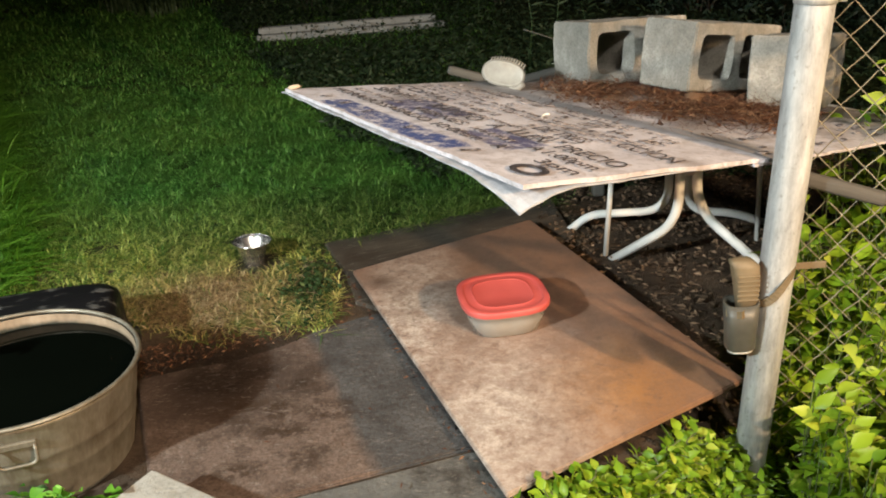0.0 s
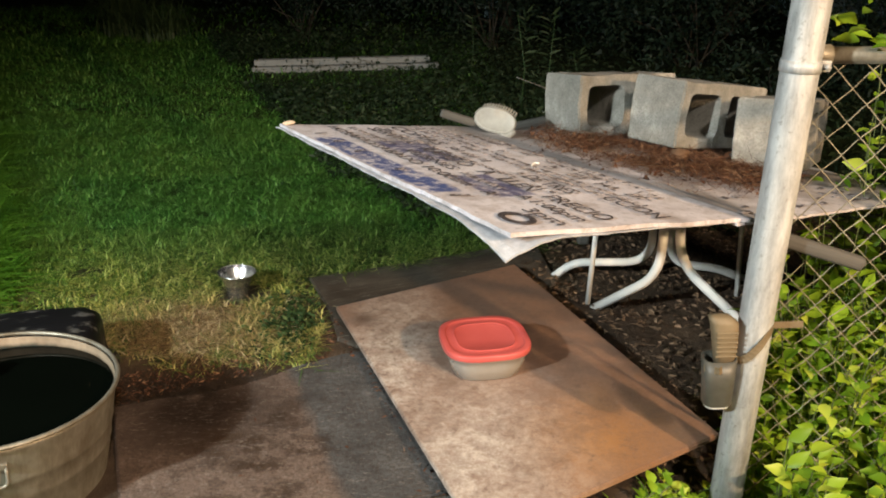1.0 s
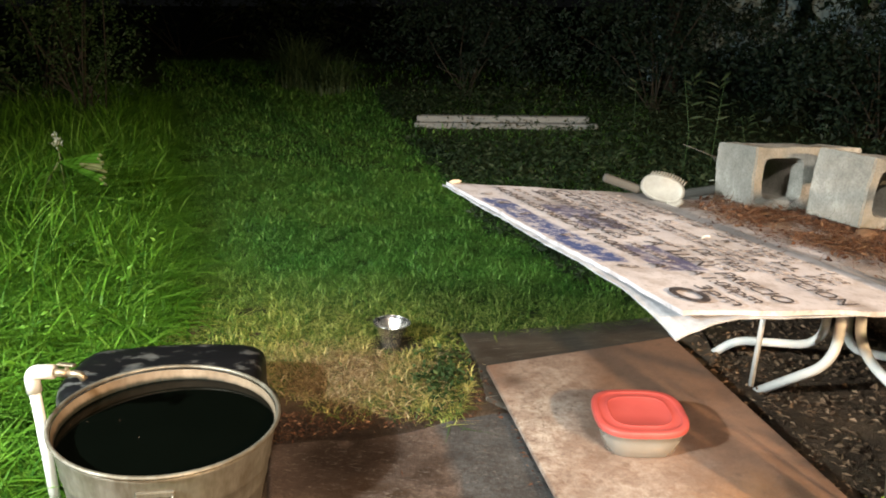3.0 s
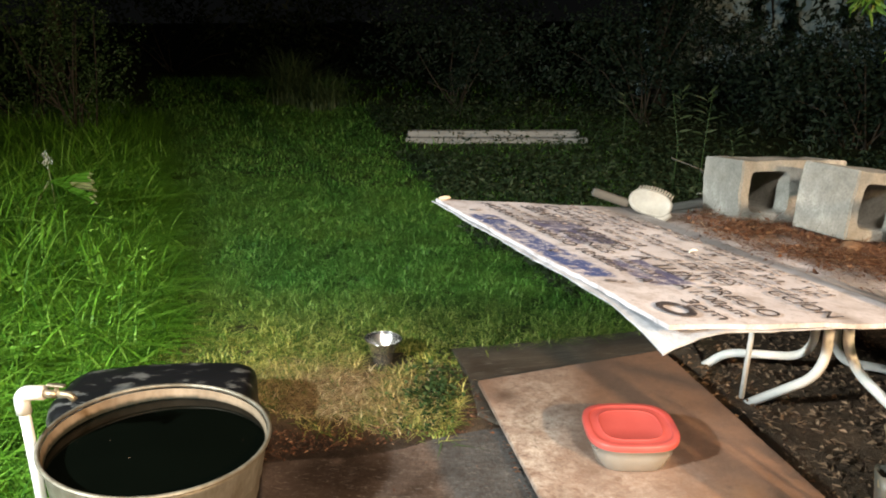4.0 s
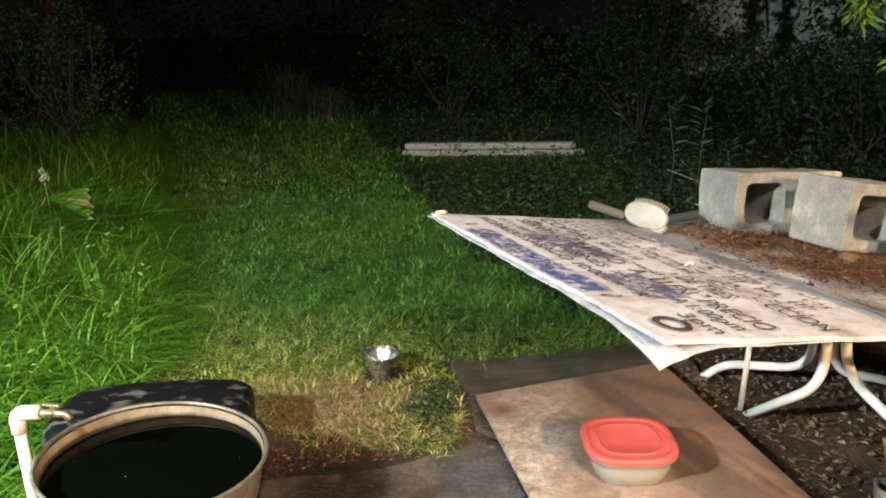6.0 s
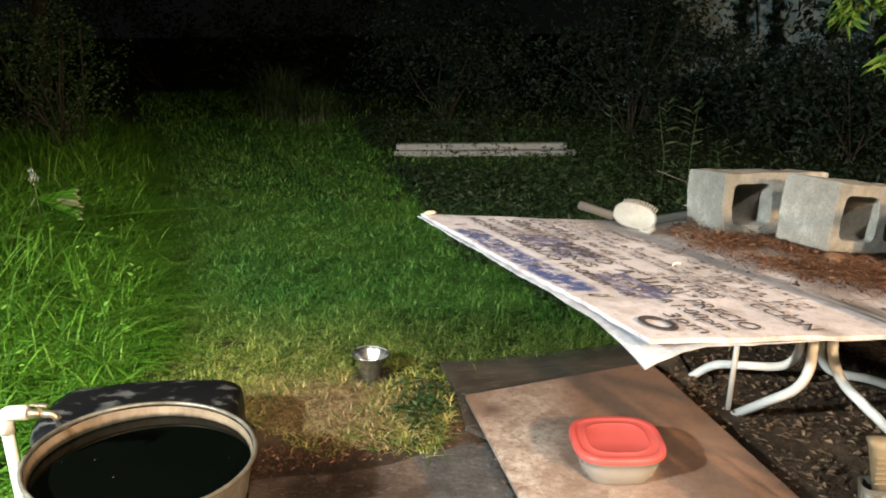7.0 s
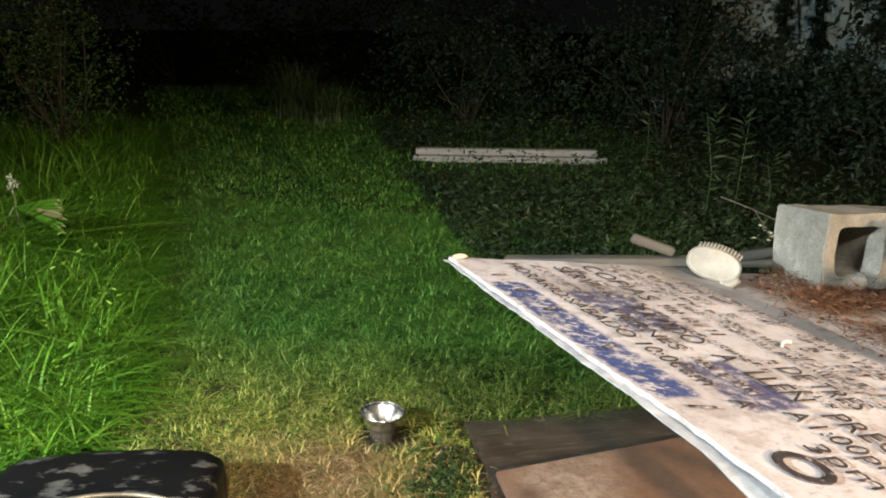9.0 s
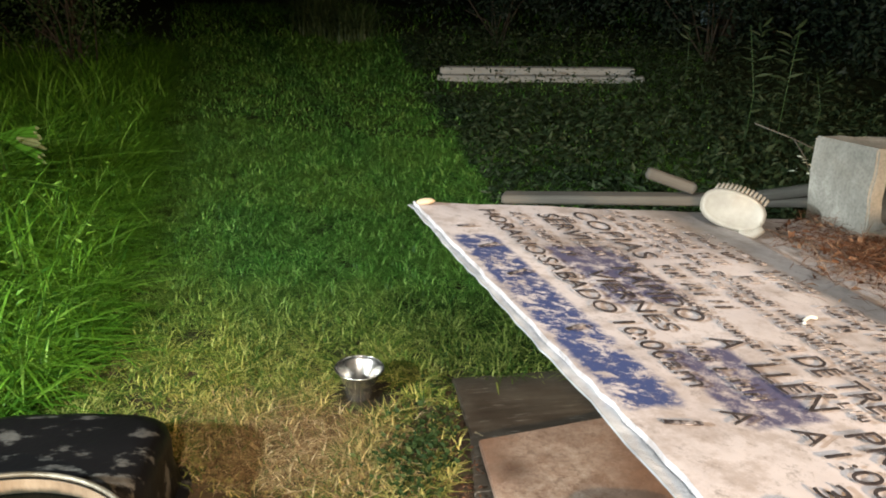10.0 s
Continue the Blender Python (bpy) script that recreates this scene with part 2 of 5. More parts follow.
def wet_plywood():
    """Dark weathered plywood: faint grain along the sheet, pale scratches, mud."""
    n = Nodes("wet_plywood", 0.6)
    mp = n.t.nodes.new("ShaderNodeMapping")
    mp.inputs["Rotation"].default_value = (0, 0, radians(-24))
    n.link(n.co, mp.inputs["Vector"])
    g = n.noise(1.0, 8, 0.7, (4, 55, 1), mp.outputs[0])
    c = n.ramp(g, [(0.3, (0.040, 0.033, 0.025)), (0.7, (0.120, 0.100, 0.078))])
    c = n.mix(n.math("MULTIPLY", n.ramp(n.noise(5, 6, 0.7), [(0.42, 0.0), (0.62, 1.0)]), 0.7), c, (0.038, 0.026, 0.018))
    scratch = n.ramp(n.noise(1.0, 7, 0.75, (9, 110, 1), mp.outputs[0]), [(0.57, 0.0), (0.65, 1.0)])
    c = n.mix(n.math("MULTIPLY", scratch, n.ramp(n.noise(4, 4), [(0.40, 0.1), (0.58, 0.9)])), c, (0.34, 0.31, 0.27))
    n.bump(g, 0.5, 0.004)
    return n.colour(c)


WETWOOD = wet_plywood()
LUMBER = wood_material("pale_lumber", (0.26, 0.272, 0.27), (0.44, 0.45, 0.44))
OLDWOOD = wood_material("grey_lumber", (0.070, 0.066, 0.058), (0.145, 0.136, 0.120))


def galvanised(name, a=(0.34, 0.34, 0.33), b=(0.52, 0.52, 0.50), rough=0.5, metal=0.75):
    n = Nodes(name, rough, metal)
    v = n.t.nodes.new("ShaderNodeTexVoronoi")
    v.inputs["Scale"].default_value = 45
    n.link(n.co, v.inputs["Vector"])
    c = n.mix(n.math("MULTIPLY", v.outputs["Distance"], 0.6), a, b)
    c = n.mix(n.ramp(n.noise(11, 8, 0.75, (1, 1, 0.22)), [(0.42, 0.0), (0.64, 0.85)]), c, (0.13, 0.105, 0.07))
    r = n.ramp(n.noise(12, 4), [(0.3, rough - 0.12), (0.7, rough + 0.15)])
    n.link(r, n.b.inputs["Roughness"])
    n.bump(n.noise(25, 5), 0.12, 0.003)
    return n.colour(c)


TUB = galvanised("galvanised_tub", (0.235, 0.215, 0.172), (0.40, 0.378, 0.318), 0.5, 0.55)


def lining_material():
    """The tub's rusty inner wall, with a tide mark of algae above the water."""
    n = Nodes("rusty_tub_lining", 0.7)
    c = n.ramp(n.noise(10, 8, 0.75, (1, 1, 0.25)), [(0.3, (0.15, 0.102, 0.064)), (0.55, (0.28, 0.212, 0.145)), (0.75, (0.40, 0.325, 0.245))])
    sep = n.t.nodes.new("ShaderNodeSeparateXYZ")
    n.link(n.co, sep.inputs[0])
    level = n.math("ADD", sep.outputs[2], n.math("MULTIPLY", n.math("SUBTRACT", n.noise(26, 6, 0.7, (1, 1, 0.3)), 0.5), 0.018))
    n.bump(n.noise(60, 5), 0.3, 0.002)
    return n.colour(n.mix(n.ramp(level, [(0.223, 1.0), (0.232, 0.0)]), c, (0.022, 0.022, 0.013)))


LINING = lining_material()


def post_material():
    n = Nodes("weathered_galvanised_post", 0.5, 0.15)
    streak = n.noise(16, 8, 0.72, (1.6, 1.6, 0.35))
    c = n.ramp(streak, [(0.32, (0.22, 0.22, 0.215)), (0.50, (0.44, 0.45, 0.45)), (0.68, (0.66, 0.67, 0.66))])
    c = n.mix(n.math("MULTIPLY", n.ramp(n.noise(60, 5, 0.7), [(0.58, 0.0), (0.68, 1.0)]), 0.6), c, (0.17, 0.155, 0.13))
    n.bump(streak, 0.35, 0.003)
    return n.colour(c)


POST = post_material()
RAIL = galvanised("weathered_rail", (0.24, 0.215, 0.165), (0.38, 0.345, 0.275), 0.55, 0.3)
WIRE = galvanised("galvanised_wire", (0.30, 0.28, 0.21), (0.44, 0.41, 0.31), 0.5, 0.3)
STEEL = plain("stainless_steel", (0.68, 0.67, 0.64), (0.80, 0.79, 0.76), 0.27, 0.97, 30, 0.05)
LEG = plain("chipped_white_enamel", (0.74, 0.73, 0.70), (0.86, 0.85, 0.82), 0.45, 0.0, 12, 0.1)
RED = plain("red_plastic", (0.50, 0.080, 0.070), (0.57, 0.108, 0.095), 0.42, 0, 9, 0.05)
PVC = plain("white_pvc", (0.72, 0.72, 0.68), (0.80, 0.80, 0.77), 0.4, 0, 15, 0.05)

def black_plastic():
    n = Nodes("dusty_black_plastic", 0.45)
    d = n.ramp(n.noise(11, 7, 0.66, (0.7, 1.4, 1)), [(0.54, 0.0), (0.60, 1.0)])
    dust = n.math("MULTIPLY", d, n.ramp(n.noise(40, 6, 0.7), [(0.30, 0.45), (0.60, 0.9)]))
    n.b.inputs["Specular IOR Level"].default_value = 0.25
    n.bump(n.noise(14, 4), 0.25, 0.01)
    return n.colour(n.mix(dust, (0.008, 0.008, 0.009), (0.13, 0.128, 0.12)))


BLACK = black_plastic()


def water_material():
    n = Nodes("still_dark_water", 0.04)
    n.b.inputs["Specular IOR Level"].default_value = 0.18
    n.b.inputs["IOR"].default_value = 1.33
    return n.colour(n.mix(n.noise(6, 3), (0.0012, 0.0018, 0.0012), (0.002, 0.003, 0.002)))


WATER = water_material()


def block_material():
    n = Nodes("concrete_block", 0.92)
    c = n.ramp(n.noise(9, 8, 0.75), [(0.28, (0.160, 0.154, 0.134)), (0.55, (0.315, 0.300, 0.268)), (0.74, (0.52, 0.495, 0.455))])
    c = n.mix(n.math("MULTIPLY", n.ramp(n.noise(160, 3), [(0.45, 0.0), (0.62, 1.0)]), 0.33), c, (0.11, 0.108, 0.095))
    n.bump(n.noise(75, 9, 0.75), 0.7, 0.006)
    return n.colour(c)


CONCRETE = block_material()


def sheet_material():
    n = Nodes("weathered_sign_sheet", 0.6)
    c = n.ramp(n.noise(5, 6, 0.6), [(0.3, (0.55, 0.505, 0.53)), (0.7, (0.73, 0.685, 0.71))])
    c = n.mix(n.math("MULTIPLY", n.ramp(n.noise(3.2, 8, 0.75), [(0.50, 0.0), (0.66, 1.0)]), 0.6), c, (0.24, 0.20, 0.18))
    c = n.mix(n.math("MULTIPLY", n.ramp(n.noise(42, 5, 0.8), [(0.55, 0.0), (0.68, 1.0)]), 0.6), c, (0.12, 0.10, 0.09))
    c = n.mix(n.math("MULTIPLY", n.ramp(n.noise(14, 7, 0.75), [(0.50, 0.0), (0.62, 1.0)]), 0.5), c, (0.30, 0.24, 0.21))
    n.bump(n.noise(30, 5), 0.2, 0.004)
    return n, c


def sheet_finish(n, c):
    # the printed panels, faded and peeling
    def across(direction, lo, hi, soft=0.006):
        d = n.t.nodes.new("ShaderNodeVectorMath")
        d.operation = "DOT_PRODUCT"
        d.inputs[1].default_value = direction
        n.link(n.co, d.inputs[0])
        v = d.outputs["Value"]
        a = n.math("SUBTRACT", v, lo)
        b = n.math("SUBTRACT", hi, v)
        w = n.math("MULTIPLY", n.math("SUBTRACT", n.noise(60, 3), 0.5), 0.02)
        m = n.math("ADD", n.math("MINIMUM", a, b), w)
        r = n.t.nodes.new("ShaderNodeMapRange")
        r.inputs["From Min"].default_value = -soft
        r.inputs["From Max"].default_value = soft
        n.link(m, r.inputs["Value"])
        return r.outputs[0]

    S, T = (0.838, 0.545, 0), (0.545, -0.838, 0)

    def panel(s0, s1, t0, t1):
        return n.math("MULTIPLY", across(S, 0.98 + s0, 0.98 + s1), across(T, t0, t1))

    peel = n.ramp(n.noise(34, 8, 0.8, (1.0, 1.5, 1)), [(0.44, 0.05), (0.50, 1.0)])
    c = n.mix(n.math("MULTIPLY", panel(0.008, 0.088, -2.03, -1.42), peel), c, (0.055, 0.080, 0.215))
    peel2 = n.ramp(n.noise(24, 8, 0.8), [(0.40, 0.05), (0.52, 0.95)])
    for q in ((0.155, 0.290, -1.96, -1.70), (0.130, 0.235, -1.55, -1.36)):
        c = n.mix(n.math("MULTIPLY", panel(*q), peel2), c, (0.072, 0.070, 0.15))
    # the fence post's shadow, painted grey along where the two sheets meet
    post_shade = n.math("MULTIPLY", across((0.76, 0.65, 0), 1.715, 1.825, 0.03), n.ramp(n.noise(6, 5), [(0.25, 0.3), (0.6, 0.95)]))
    c = n.mix(n.math("MULTIPLY", post_shade, 0.8), c, (0.15, 0.145, 0.145))
    far = n.math("MULTIPLY", across((0.40, 0.916, 0), 2.36, 3.1, 0.14), n.ramp(n.noise(7, 6, 0.7), [(0.3, 0.2), (0.65, 0.85)]))
    c = n.mix(far, c, (0.17, 0.135, 0.10))
    return n.colour(c)


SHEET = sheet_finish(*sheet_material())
BACKING = plain("white_backing", (0.30, 0.31, 0.34), (0.54, 0.55, 0.58), 0.5, 0, 26, 0.5, 0.006)
def ink_material(name, wear):
    """Dark paint, flaked to the sheet beneath."""
    n = Nodes(name, 0.6)
    c = n.ramp(n.noise(40, 5), [(0.3, (0.016, 0.013, 0.015)), (0.7, (0.085, 0.068, 0.07))])
    return n.colour(n.mix(n.ramp(n.noise(55, 6, 0.7), [(wear, 0.0), (wear + 0.10, 0.85)]), c, (0.50, 0.45, 0.455)))


INK = ink_material("worn_ink", 0.47)
BOLDINK = ink_material("bold_ink", 0.56)


BRASS = plain("tarnished_brass", (0.30, 0.24, 0.16), (0.45, 0.38, 0.28), 0.4, 0.8, 30)
BRUSH = plain("cream_plastic", (0.31, 0.275, 0.23), (0.46, 0.42, 0.36), 0.5, 0, 22, 0.2)
BRISTLE = plain("pale_bristle", (0.28, 0.25, 0.21), (0.38, 0.345, 0.29), 0.7, 0, 40)
PLUME = plain("pale_plume", (0.42, 0.46, 0.38), (0.55, 0.58, 0.50), 0.8, 0, 40)
STONE = plain("tan_stone", (0.42, 0.32, 0.22), (0.58, 0.48, 0.36), 0.8, 0, 40)
KIBBLE = plain("dry_food_pellets", (0.22, 0.14, 0.075), (0.36, 0.25, 0.14), 0.8, 0, 60)
CLOD = plain("dry_soil", (0.11, 0.060, 0.032), (0.21, 0.120, 0.066), 0.9, 0, 40, 0.5, 0.004)
SHEATH = plain("grey_green_plastic", (0.065, 0.063, 0.052), (0.10, 0.096, 0.08), 0.45, 0, 25, 0.1)
TAN = plain("tan_rubber", (0.14, 0.105, 0.06), (0.21, 0.16, 0.095), 0.6, 0, 25, 0.1)
STRAW = leaf_material("dead_grass", (0.06, 0.035, 0.016), (0.34, 0.225, 0.11), (0.55, 0.44, 0.26), 0.8, 0.2)
FALLEN = leaf_material("fallen_leaves", (0.060, 0.040, 0.026), (0.22, 0.145, 0.092), (0.31, 0.21, 0.14), 0.85, 0.15)
LITTER = leaf_material("dry_leaves", (0.045, 0.021, 0.013), (0.150, 0.070, 0.038), (0.25, 0.15, 0.09), 0.85, 0.15)
WEEDDARK = leaf_material("weed_leaf_dark", (0.024, 0.060, 0.020), (0.062, 0.118, 0.038))
CLOVER = leaf_material("clover_leaf", (0.012, 0.028, 0.009), (0.036, 0.062, 0.020), (0.07, 0.09, 0.03), 0.65, 0.1)
BUSHGRASS = leaf_material("ornamental_grass", (0.03, 0.06, 0.02), (0.08, 0.12, 0.05))
SIDING = plain("pale_siding", (0.22, 0.33, 0.36), (0.40, 0.53, 0.56), 0.7, 0, 4)
GLASS = plain("dark_pane", (0.02, 0.022, 0.025), (0.03, 0.03, 0.035), 0.05, 0, 2, 0.0)


# ---------------------------------------------------------------- mesh tools
def mesh_of(name, bm, smooth=False):
    me = bpy.data.meshes.new(name)
    bm.normal_update()
    bm.to_mesh(me)
    bm.free()
    if smooth:
        me.polygons.foreach_set("use_smooth", [True] * len(me.polygons))
    return me


def part(name, bm, material, parent=None, label="", smooth=False):
    ob = new(name, mesh_of(name, bm, smooth))
    ob.data.materials.append(material)
    if parent is not None:
        ob.parent = parent
    if label:
        tagged(ob, label)
    return ob


def empty(name, m, label, category, group=""):
    ob = new(name)
    ob.matrix_world = m
    ob.empty_display_size = 0.05
    return tagged(ob, label, category, group)


def box(sx, sy, sz, centre=(0, 0, 0), bevel=0.0, m=None, bm=None, segments=2):
    b2 = bmesh.new()
    bmesh.ops.create_cube(b2, size=1)
    bmesh.ops.scale(b2, vec=(sx, sy, sz), verts=b2.verts)
    if bevel:
        bmesh.ops.bevel(b2, geom=b2.edges[:], offset=bevel, segments=segments, affect="EDGES", profile=0.5)
    bmesh.ops.translate(b2, vec=centre, verts=b2.verts)
    if m is not None:
        bmesh.ops.transform(b2, matrix=m, verts=b2.verts)
    return merged(bm, b2)


def merged(bm, b2):
    if bm is None:
        return b2
    tmp = bpy.data.meshes.new("tmp")
    b2.to_mesh(tmp)
    b2.free()
    bm.from_mesh(tmp)
    bpy.data.meshes.remove(tmp)
    return bm


def rough_up(bm, amount, scale, seed=0.0):
    for v in bm.verts:
        v.co += noise.noise_vector(v.co * scale + Vector((seed, seed * 2, 0))) * amount
    return bm


def lathe(profile, n=48, bm=None, closed=False):
    """A surface of revolution about z from (radius, height) pairs."""
    bm = bm or bmesh.new()
    rings = [[bm.verts.new((r * math.cos(2 * math.pi * k / n), r * math.sin(2 * math.pi * k / n), z)) for k in range(n)] for r, z in profile]
    for a, b in zip(rings, rings[1:]):
        for k in range(n):
            bm.faces.new((a[k], a[(k + 1) % n], b[(k + 1) % n], b[k]))
    if closed:
        bm.faces.new(rings[-1])
        bm.faces.new(rings[0][::-1])
    return bm


def rounded(points, r=0.05, steps=6):
    """A polyline with its inner corners rounded."""
    pts = [Vector(p) for p in points]
    out = [pts[0]]
    for a, b, c in zip(pts, pts[1:], pts[2:]):
        d = min(r, (a - b).length * 0.45, (c - b).length * 0.45)
        p, q = b + (a - b).normalized() * d, b + (c - b).normalized() * d
        for k in range(steps + 1):
            t = k / steps
            out.append(p * (1 - t) ** 2 + b * 2 * t * (1 - t) + q * t * t)
    return out + [pts[-1]]


def tube(points, radius, n=10, bm=None, caps=True, taper=None):
    """A round bar along a line of points."""
    bm = bm or bmesh.new()
    pts = [Vector(p) for p in points]
    rings, side = [], None
    for i, p in enumerate(pts):
        d = (pts[min(i + 1, len(pts) - 1)] - pts[max(i - 1, 0)]).normalized()
        if side is None:
            side = d.orthogonal().normalized()
        side = (side - d * side.dot(d)).normalized()
        up = d.cross(side)
        r = radius if taper is None else radius * (1 - (1 - taper) * i / (len(pts) - 1))
        rings.append([bm.verts.new(p + (side * math.cos(a) + up * math.sin(a)) * r) for a in (2 * math.pi * k / n for k in range(n))])
    for a, b in zip(rings, rings[1:]):
        for k in range(n):
            bm.faces.new((a[k], a[(k + 1) % n], b[(k + 1) % n], b[k]))
    if caps:
        bm.faces.new(rings[0][::-1])
        bm.faces.new(rings[-1])
    return bm


def slab_of(corners, z0, z1, bevel=0.004, m=None, cuts=0, amount=0.0):
    """A flat piece over a ring of plan corners."""
    bm = bmesh.new()
    top = [bm.verts.new((x, y, z1)) for x, y in corners]
    bot = [bm.verts.new((x, y, z0)) for x, y in corners]
    n = len(corners)
    bm.faces.new(top), bm.faces.new(bot[::-1])
    for k in range(n):
        bm.faces.new((bot[k], bot[(k + 1) % n], top[(k + 1) % n], top[k]))
    bmesh.ops.recalc_face_normals(bm, faces=bm.faces)
    if cuts:
        bmesh.ops.subdivide_edges(bm, edges=[e for e in bm.edges if e.calc_length() > 0.1], cuts=cuts, use_grid_fill=True)
    if amount:
        rough_up(bm, amount, 6.0)
    if bevel:
        bmesh.ops.bevel(bm, geom=[e for e in bm.edges if e.is_manifold and e.calc_face_angle(0) > 0.8], offset=bevel, segments=2, affect="EDGES")
    return bm


def sheet_mesh(name, verts, faces, material, label="", category="", kind="", smooth=False):
    me = bpy.data.meshes.new(name)
    me.from_pydata(verts, [], faces)
    if smooth:
        me.polygons.foreach_set("use_smooth", [True] * len(me.polygons))
    ob = new(name, me)
    me.materials.append(material)
    return tagged(ob, label, category, "", kind)

# ---------------------------------------------------------------- the ground
def smooth(a, b, x):
    t = min(1.0, max(0.0, (x - a) / (b - a)))
    return t * t * (3 - 2 * t)


def ground_z(x, y):
    z = 0.018 * noise.noise(Vector((x * 0.9, y * 0.9, 3)))
    z += 0.012 * noise.noise(Vector((x * 4, y * 4, 8)))
    # trodden level round the slabs
    level = smooth(-1.5, -1.1, x) * smooth(0.7, 0.4, x) * smooth(1.2, 1.5, y) * smooth(3.5, 3.1, y)
    z += level * (0.003 - 0.85 * z)
    # the soil falls away towards the fence post and the weeds
    ahead = 1.453 + 0.642 * (x - 0.157) - y
    z -= max(0.20 * smooth(0.45, 0.80, x + 0.3 * (1.6 - y)) * smooth(2.35, 1.75, y), 0.13 * smooth(0.0, 0.14, ahead) * smooth(0.28, 0.42, x))
    z += 0.05 * smooth(-1.6, -2.6, x) + 0.10 * smooth(7.5, 12, y)
    return z


def axis(lo, hi, fine_lo, fine_hi, step):
    out, v = [], fine_lo
    while v <= fine_hi + 1e-6:
        out.append(v)
        v += step
    s, v = step, out[-1]
    while v < hi:
        s *= 1.35
        v += s
        out.append(v)
    s, v = step, out[0]
    while v > lo:
        s *= 1.35
        v -= s
        out.insert(0, v)
    return out


SLAB_PLAN = [(-0.825, 2.005), (-0.565, 1.42), (0.055, 1.648), (0.21, 1.705), (-0.05, 2.38), (-0.241, 2.31), (-0.351, 2.24), (-0.451, 2.155), (-0.596, 2.08)]
NEAR_SLAB_PLAN = [(-0.60, 1.10), (0.12, 1.18), (0.165, 1.47), (0.26, 1.70), (0.06, 1.632), (-0.60, 1.392)]
PLYWOOD_PLAN = [(-0.445, 2.875), (0.06, 3.105), (0.42, 3.26), (0.47, 2.85), (-0.12, 2.30), (-0.27, 2.40), (-0.335, 2.63)]
BOARD_PLAN = [(-0.295, 2.556), (0.317, 2.931), (0.752, 1.835), (0.157, 1.453)]


def depth_in(plan, x, y):
    """How far a place lies inside a ring of corners, negative outside."""
    inside, near = False, 9.0
    for (ax, ay), (bx, by) in zip(plan, plan[1:] + plan[:1]):
        if (ay > y) != (by > y) and x < (bx - ax) * (y - ay) / (by - ay) + ax:
            inside = not inside
        dx, dy = bx - ax, by - ay
        t = min(1.0, max(0.0, ((x - ax) * dx + (y - ay) * dy) / (dx * dx + dy * dy)))
        near = min(near, math.hypot(x - ax - t * dx, y - ay - t * dy))
    return near if inside else -near


def under_slabs(x, y):
    if not (-1 < x < 0.9 and 1.0 < y < 3.4):
        return False
    return max(depth_in(plan, x, y) for plan in (SLAB_PLAN, NEAR_SLAB_PLAN, PLYWOOD_PLAN, BOARD_PLAN)) > 0.055


def build_ground():
    xs, ys = axis(-60, 60, -3.2, 2.4, 0.045), axis(-40, 80, 0.8, 6.4, 0.045)
    verts = [(x, y, ground_z(x, y) - (0.05 if under_slabs(x, y) else 0)) for y in ys for x in xs]
    w = len(xs)
    faces = [(j * w + i, j * w + i + 1, (j + 1) * w + i + 1, (j + 1) * w + i) for j in range(len(ys) - 1) for i in range(w - 1)]
    sheet_mesh("ground", verts, faces, SOIL, "dark damp soil of the back yard", "ground", "structure", True)


build_ground()


def blades(spots, heights, widths, bend, segs=2, ways=None):
    """Grass blades as tapered bent strips; arrays in, vertices and faces out."""
    verts, faces = [], []
    rng = random.Random(len(spots))
    for i, ((x, y, z), h, w, b) in enumerate(zip(spots, heights, widths, bend)):
        a = ways[i] if ways else rng.random() * 6.283
        dx, dy = math.cos(a), math.sin(a)
        sx, sy = -dy * w * 0.5, dx * w * 0.5
        k0 = len(verts)
        for s in range(segs):
            t = s / segs
            o, zz, f = b * h * t * t, h * t * (1 - 0.35 * b * t), 1 - 0.55 * t
            verts.append((x + dx * o + sx * f, y + dy * o + sy * f, z + zz))
            verts.append((x + dx * o - sx * f, y + dy * o - sy * f, z + zz))
        verts.append((x + dx * b * h, y + dy * b * h, z + h * (1 - 0.35 * b)))
        for s in range(segs - 1):
            p = k0 + 2 * s
            faces.append((p, p + 1, p + 3, p + 2))
        p = k0 + 2 * (segs - 1)
        faces.append((p, p + 1, p + 2))
    return verts, faces


def bare(x, y):
    """How bare the ground is, 0 to 1: the slabs, the mud beside the tub, the dirt below the table."""
    if (x + 0.93) ** 2 + (y - 1.69) ** 2 < 0.26 ** 2:
        return 1.0
    wob = noise.noise(Vector((x * 5, y * 5, 0))) + 0.5 * noise.noise(Vector((x * 14, y * 14, 2)))
    # the mud between the slab and the grass
    if y < 2.5 and -1.35 < x < -0.33:
        edge = 2.215 + 0.22 * max(0.0, -0.72 - x) + 0.06 * wob
        return smooth(edge + 0.12, edge - 0.03, y)
    # the wet sheet behind the board, and the dirt under the table
    s = -0.39 * (x + 0.295) + 0.92 * (y - 2.556)
    if x > -0.345 - 0.33 * max(0.0, y - 2.62) + 0.03 * wob and s < 0.325 + 0.035 * wob and y > 1.2:
        return 1.0
    if x > 0.42 and y < 3.6:
        return 0.93
    # thin under the clover
    if -0.55 < x < -0.33 and 2.36 < y < 2.75:
        return 0.78
    return 0.0


def tall_edge(y):
    """Where the unmown grass ends."""
    return (-1.54 - 0.58 * max(0.0, y - 2.7) if y > 1.88 else -1.27) + 0.10 * noise.noise(Vector((0, y * 2.1, 4)))


def shade_edge(y):
    """Where the lawn's shade begins, filled in with low dark leaves."""
    return 0.6 - 0.42 * (y - 1.5) + 0.15 * noise.noise(Vector((y * 1.5, 0, 0))) + (0.15 if y < 4.2 else 0)


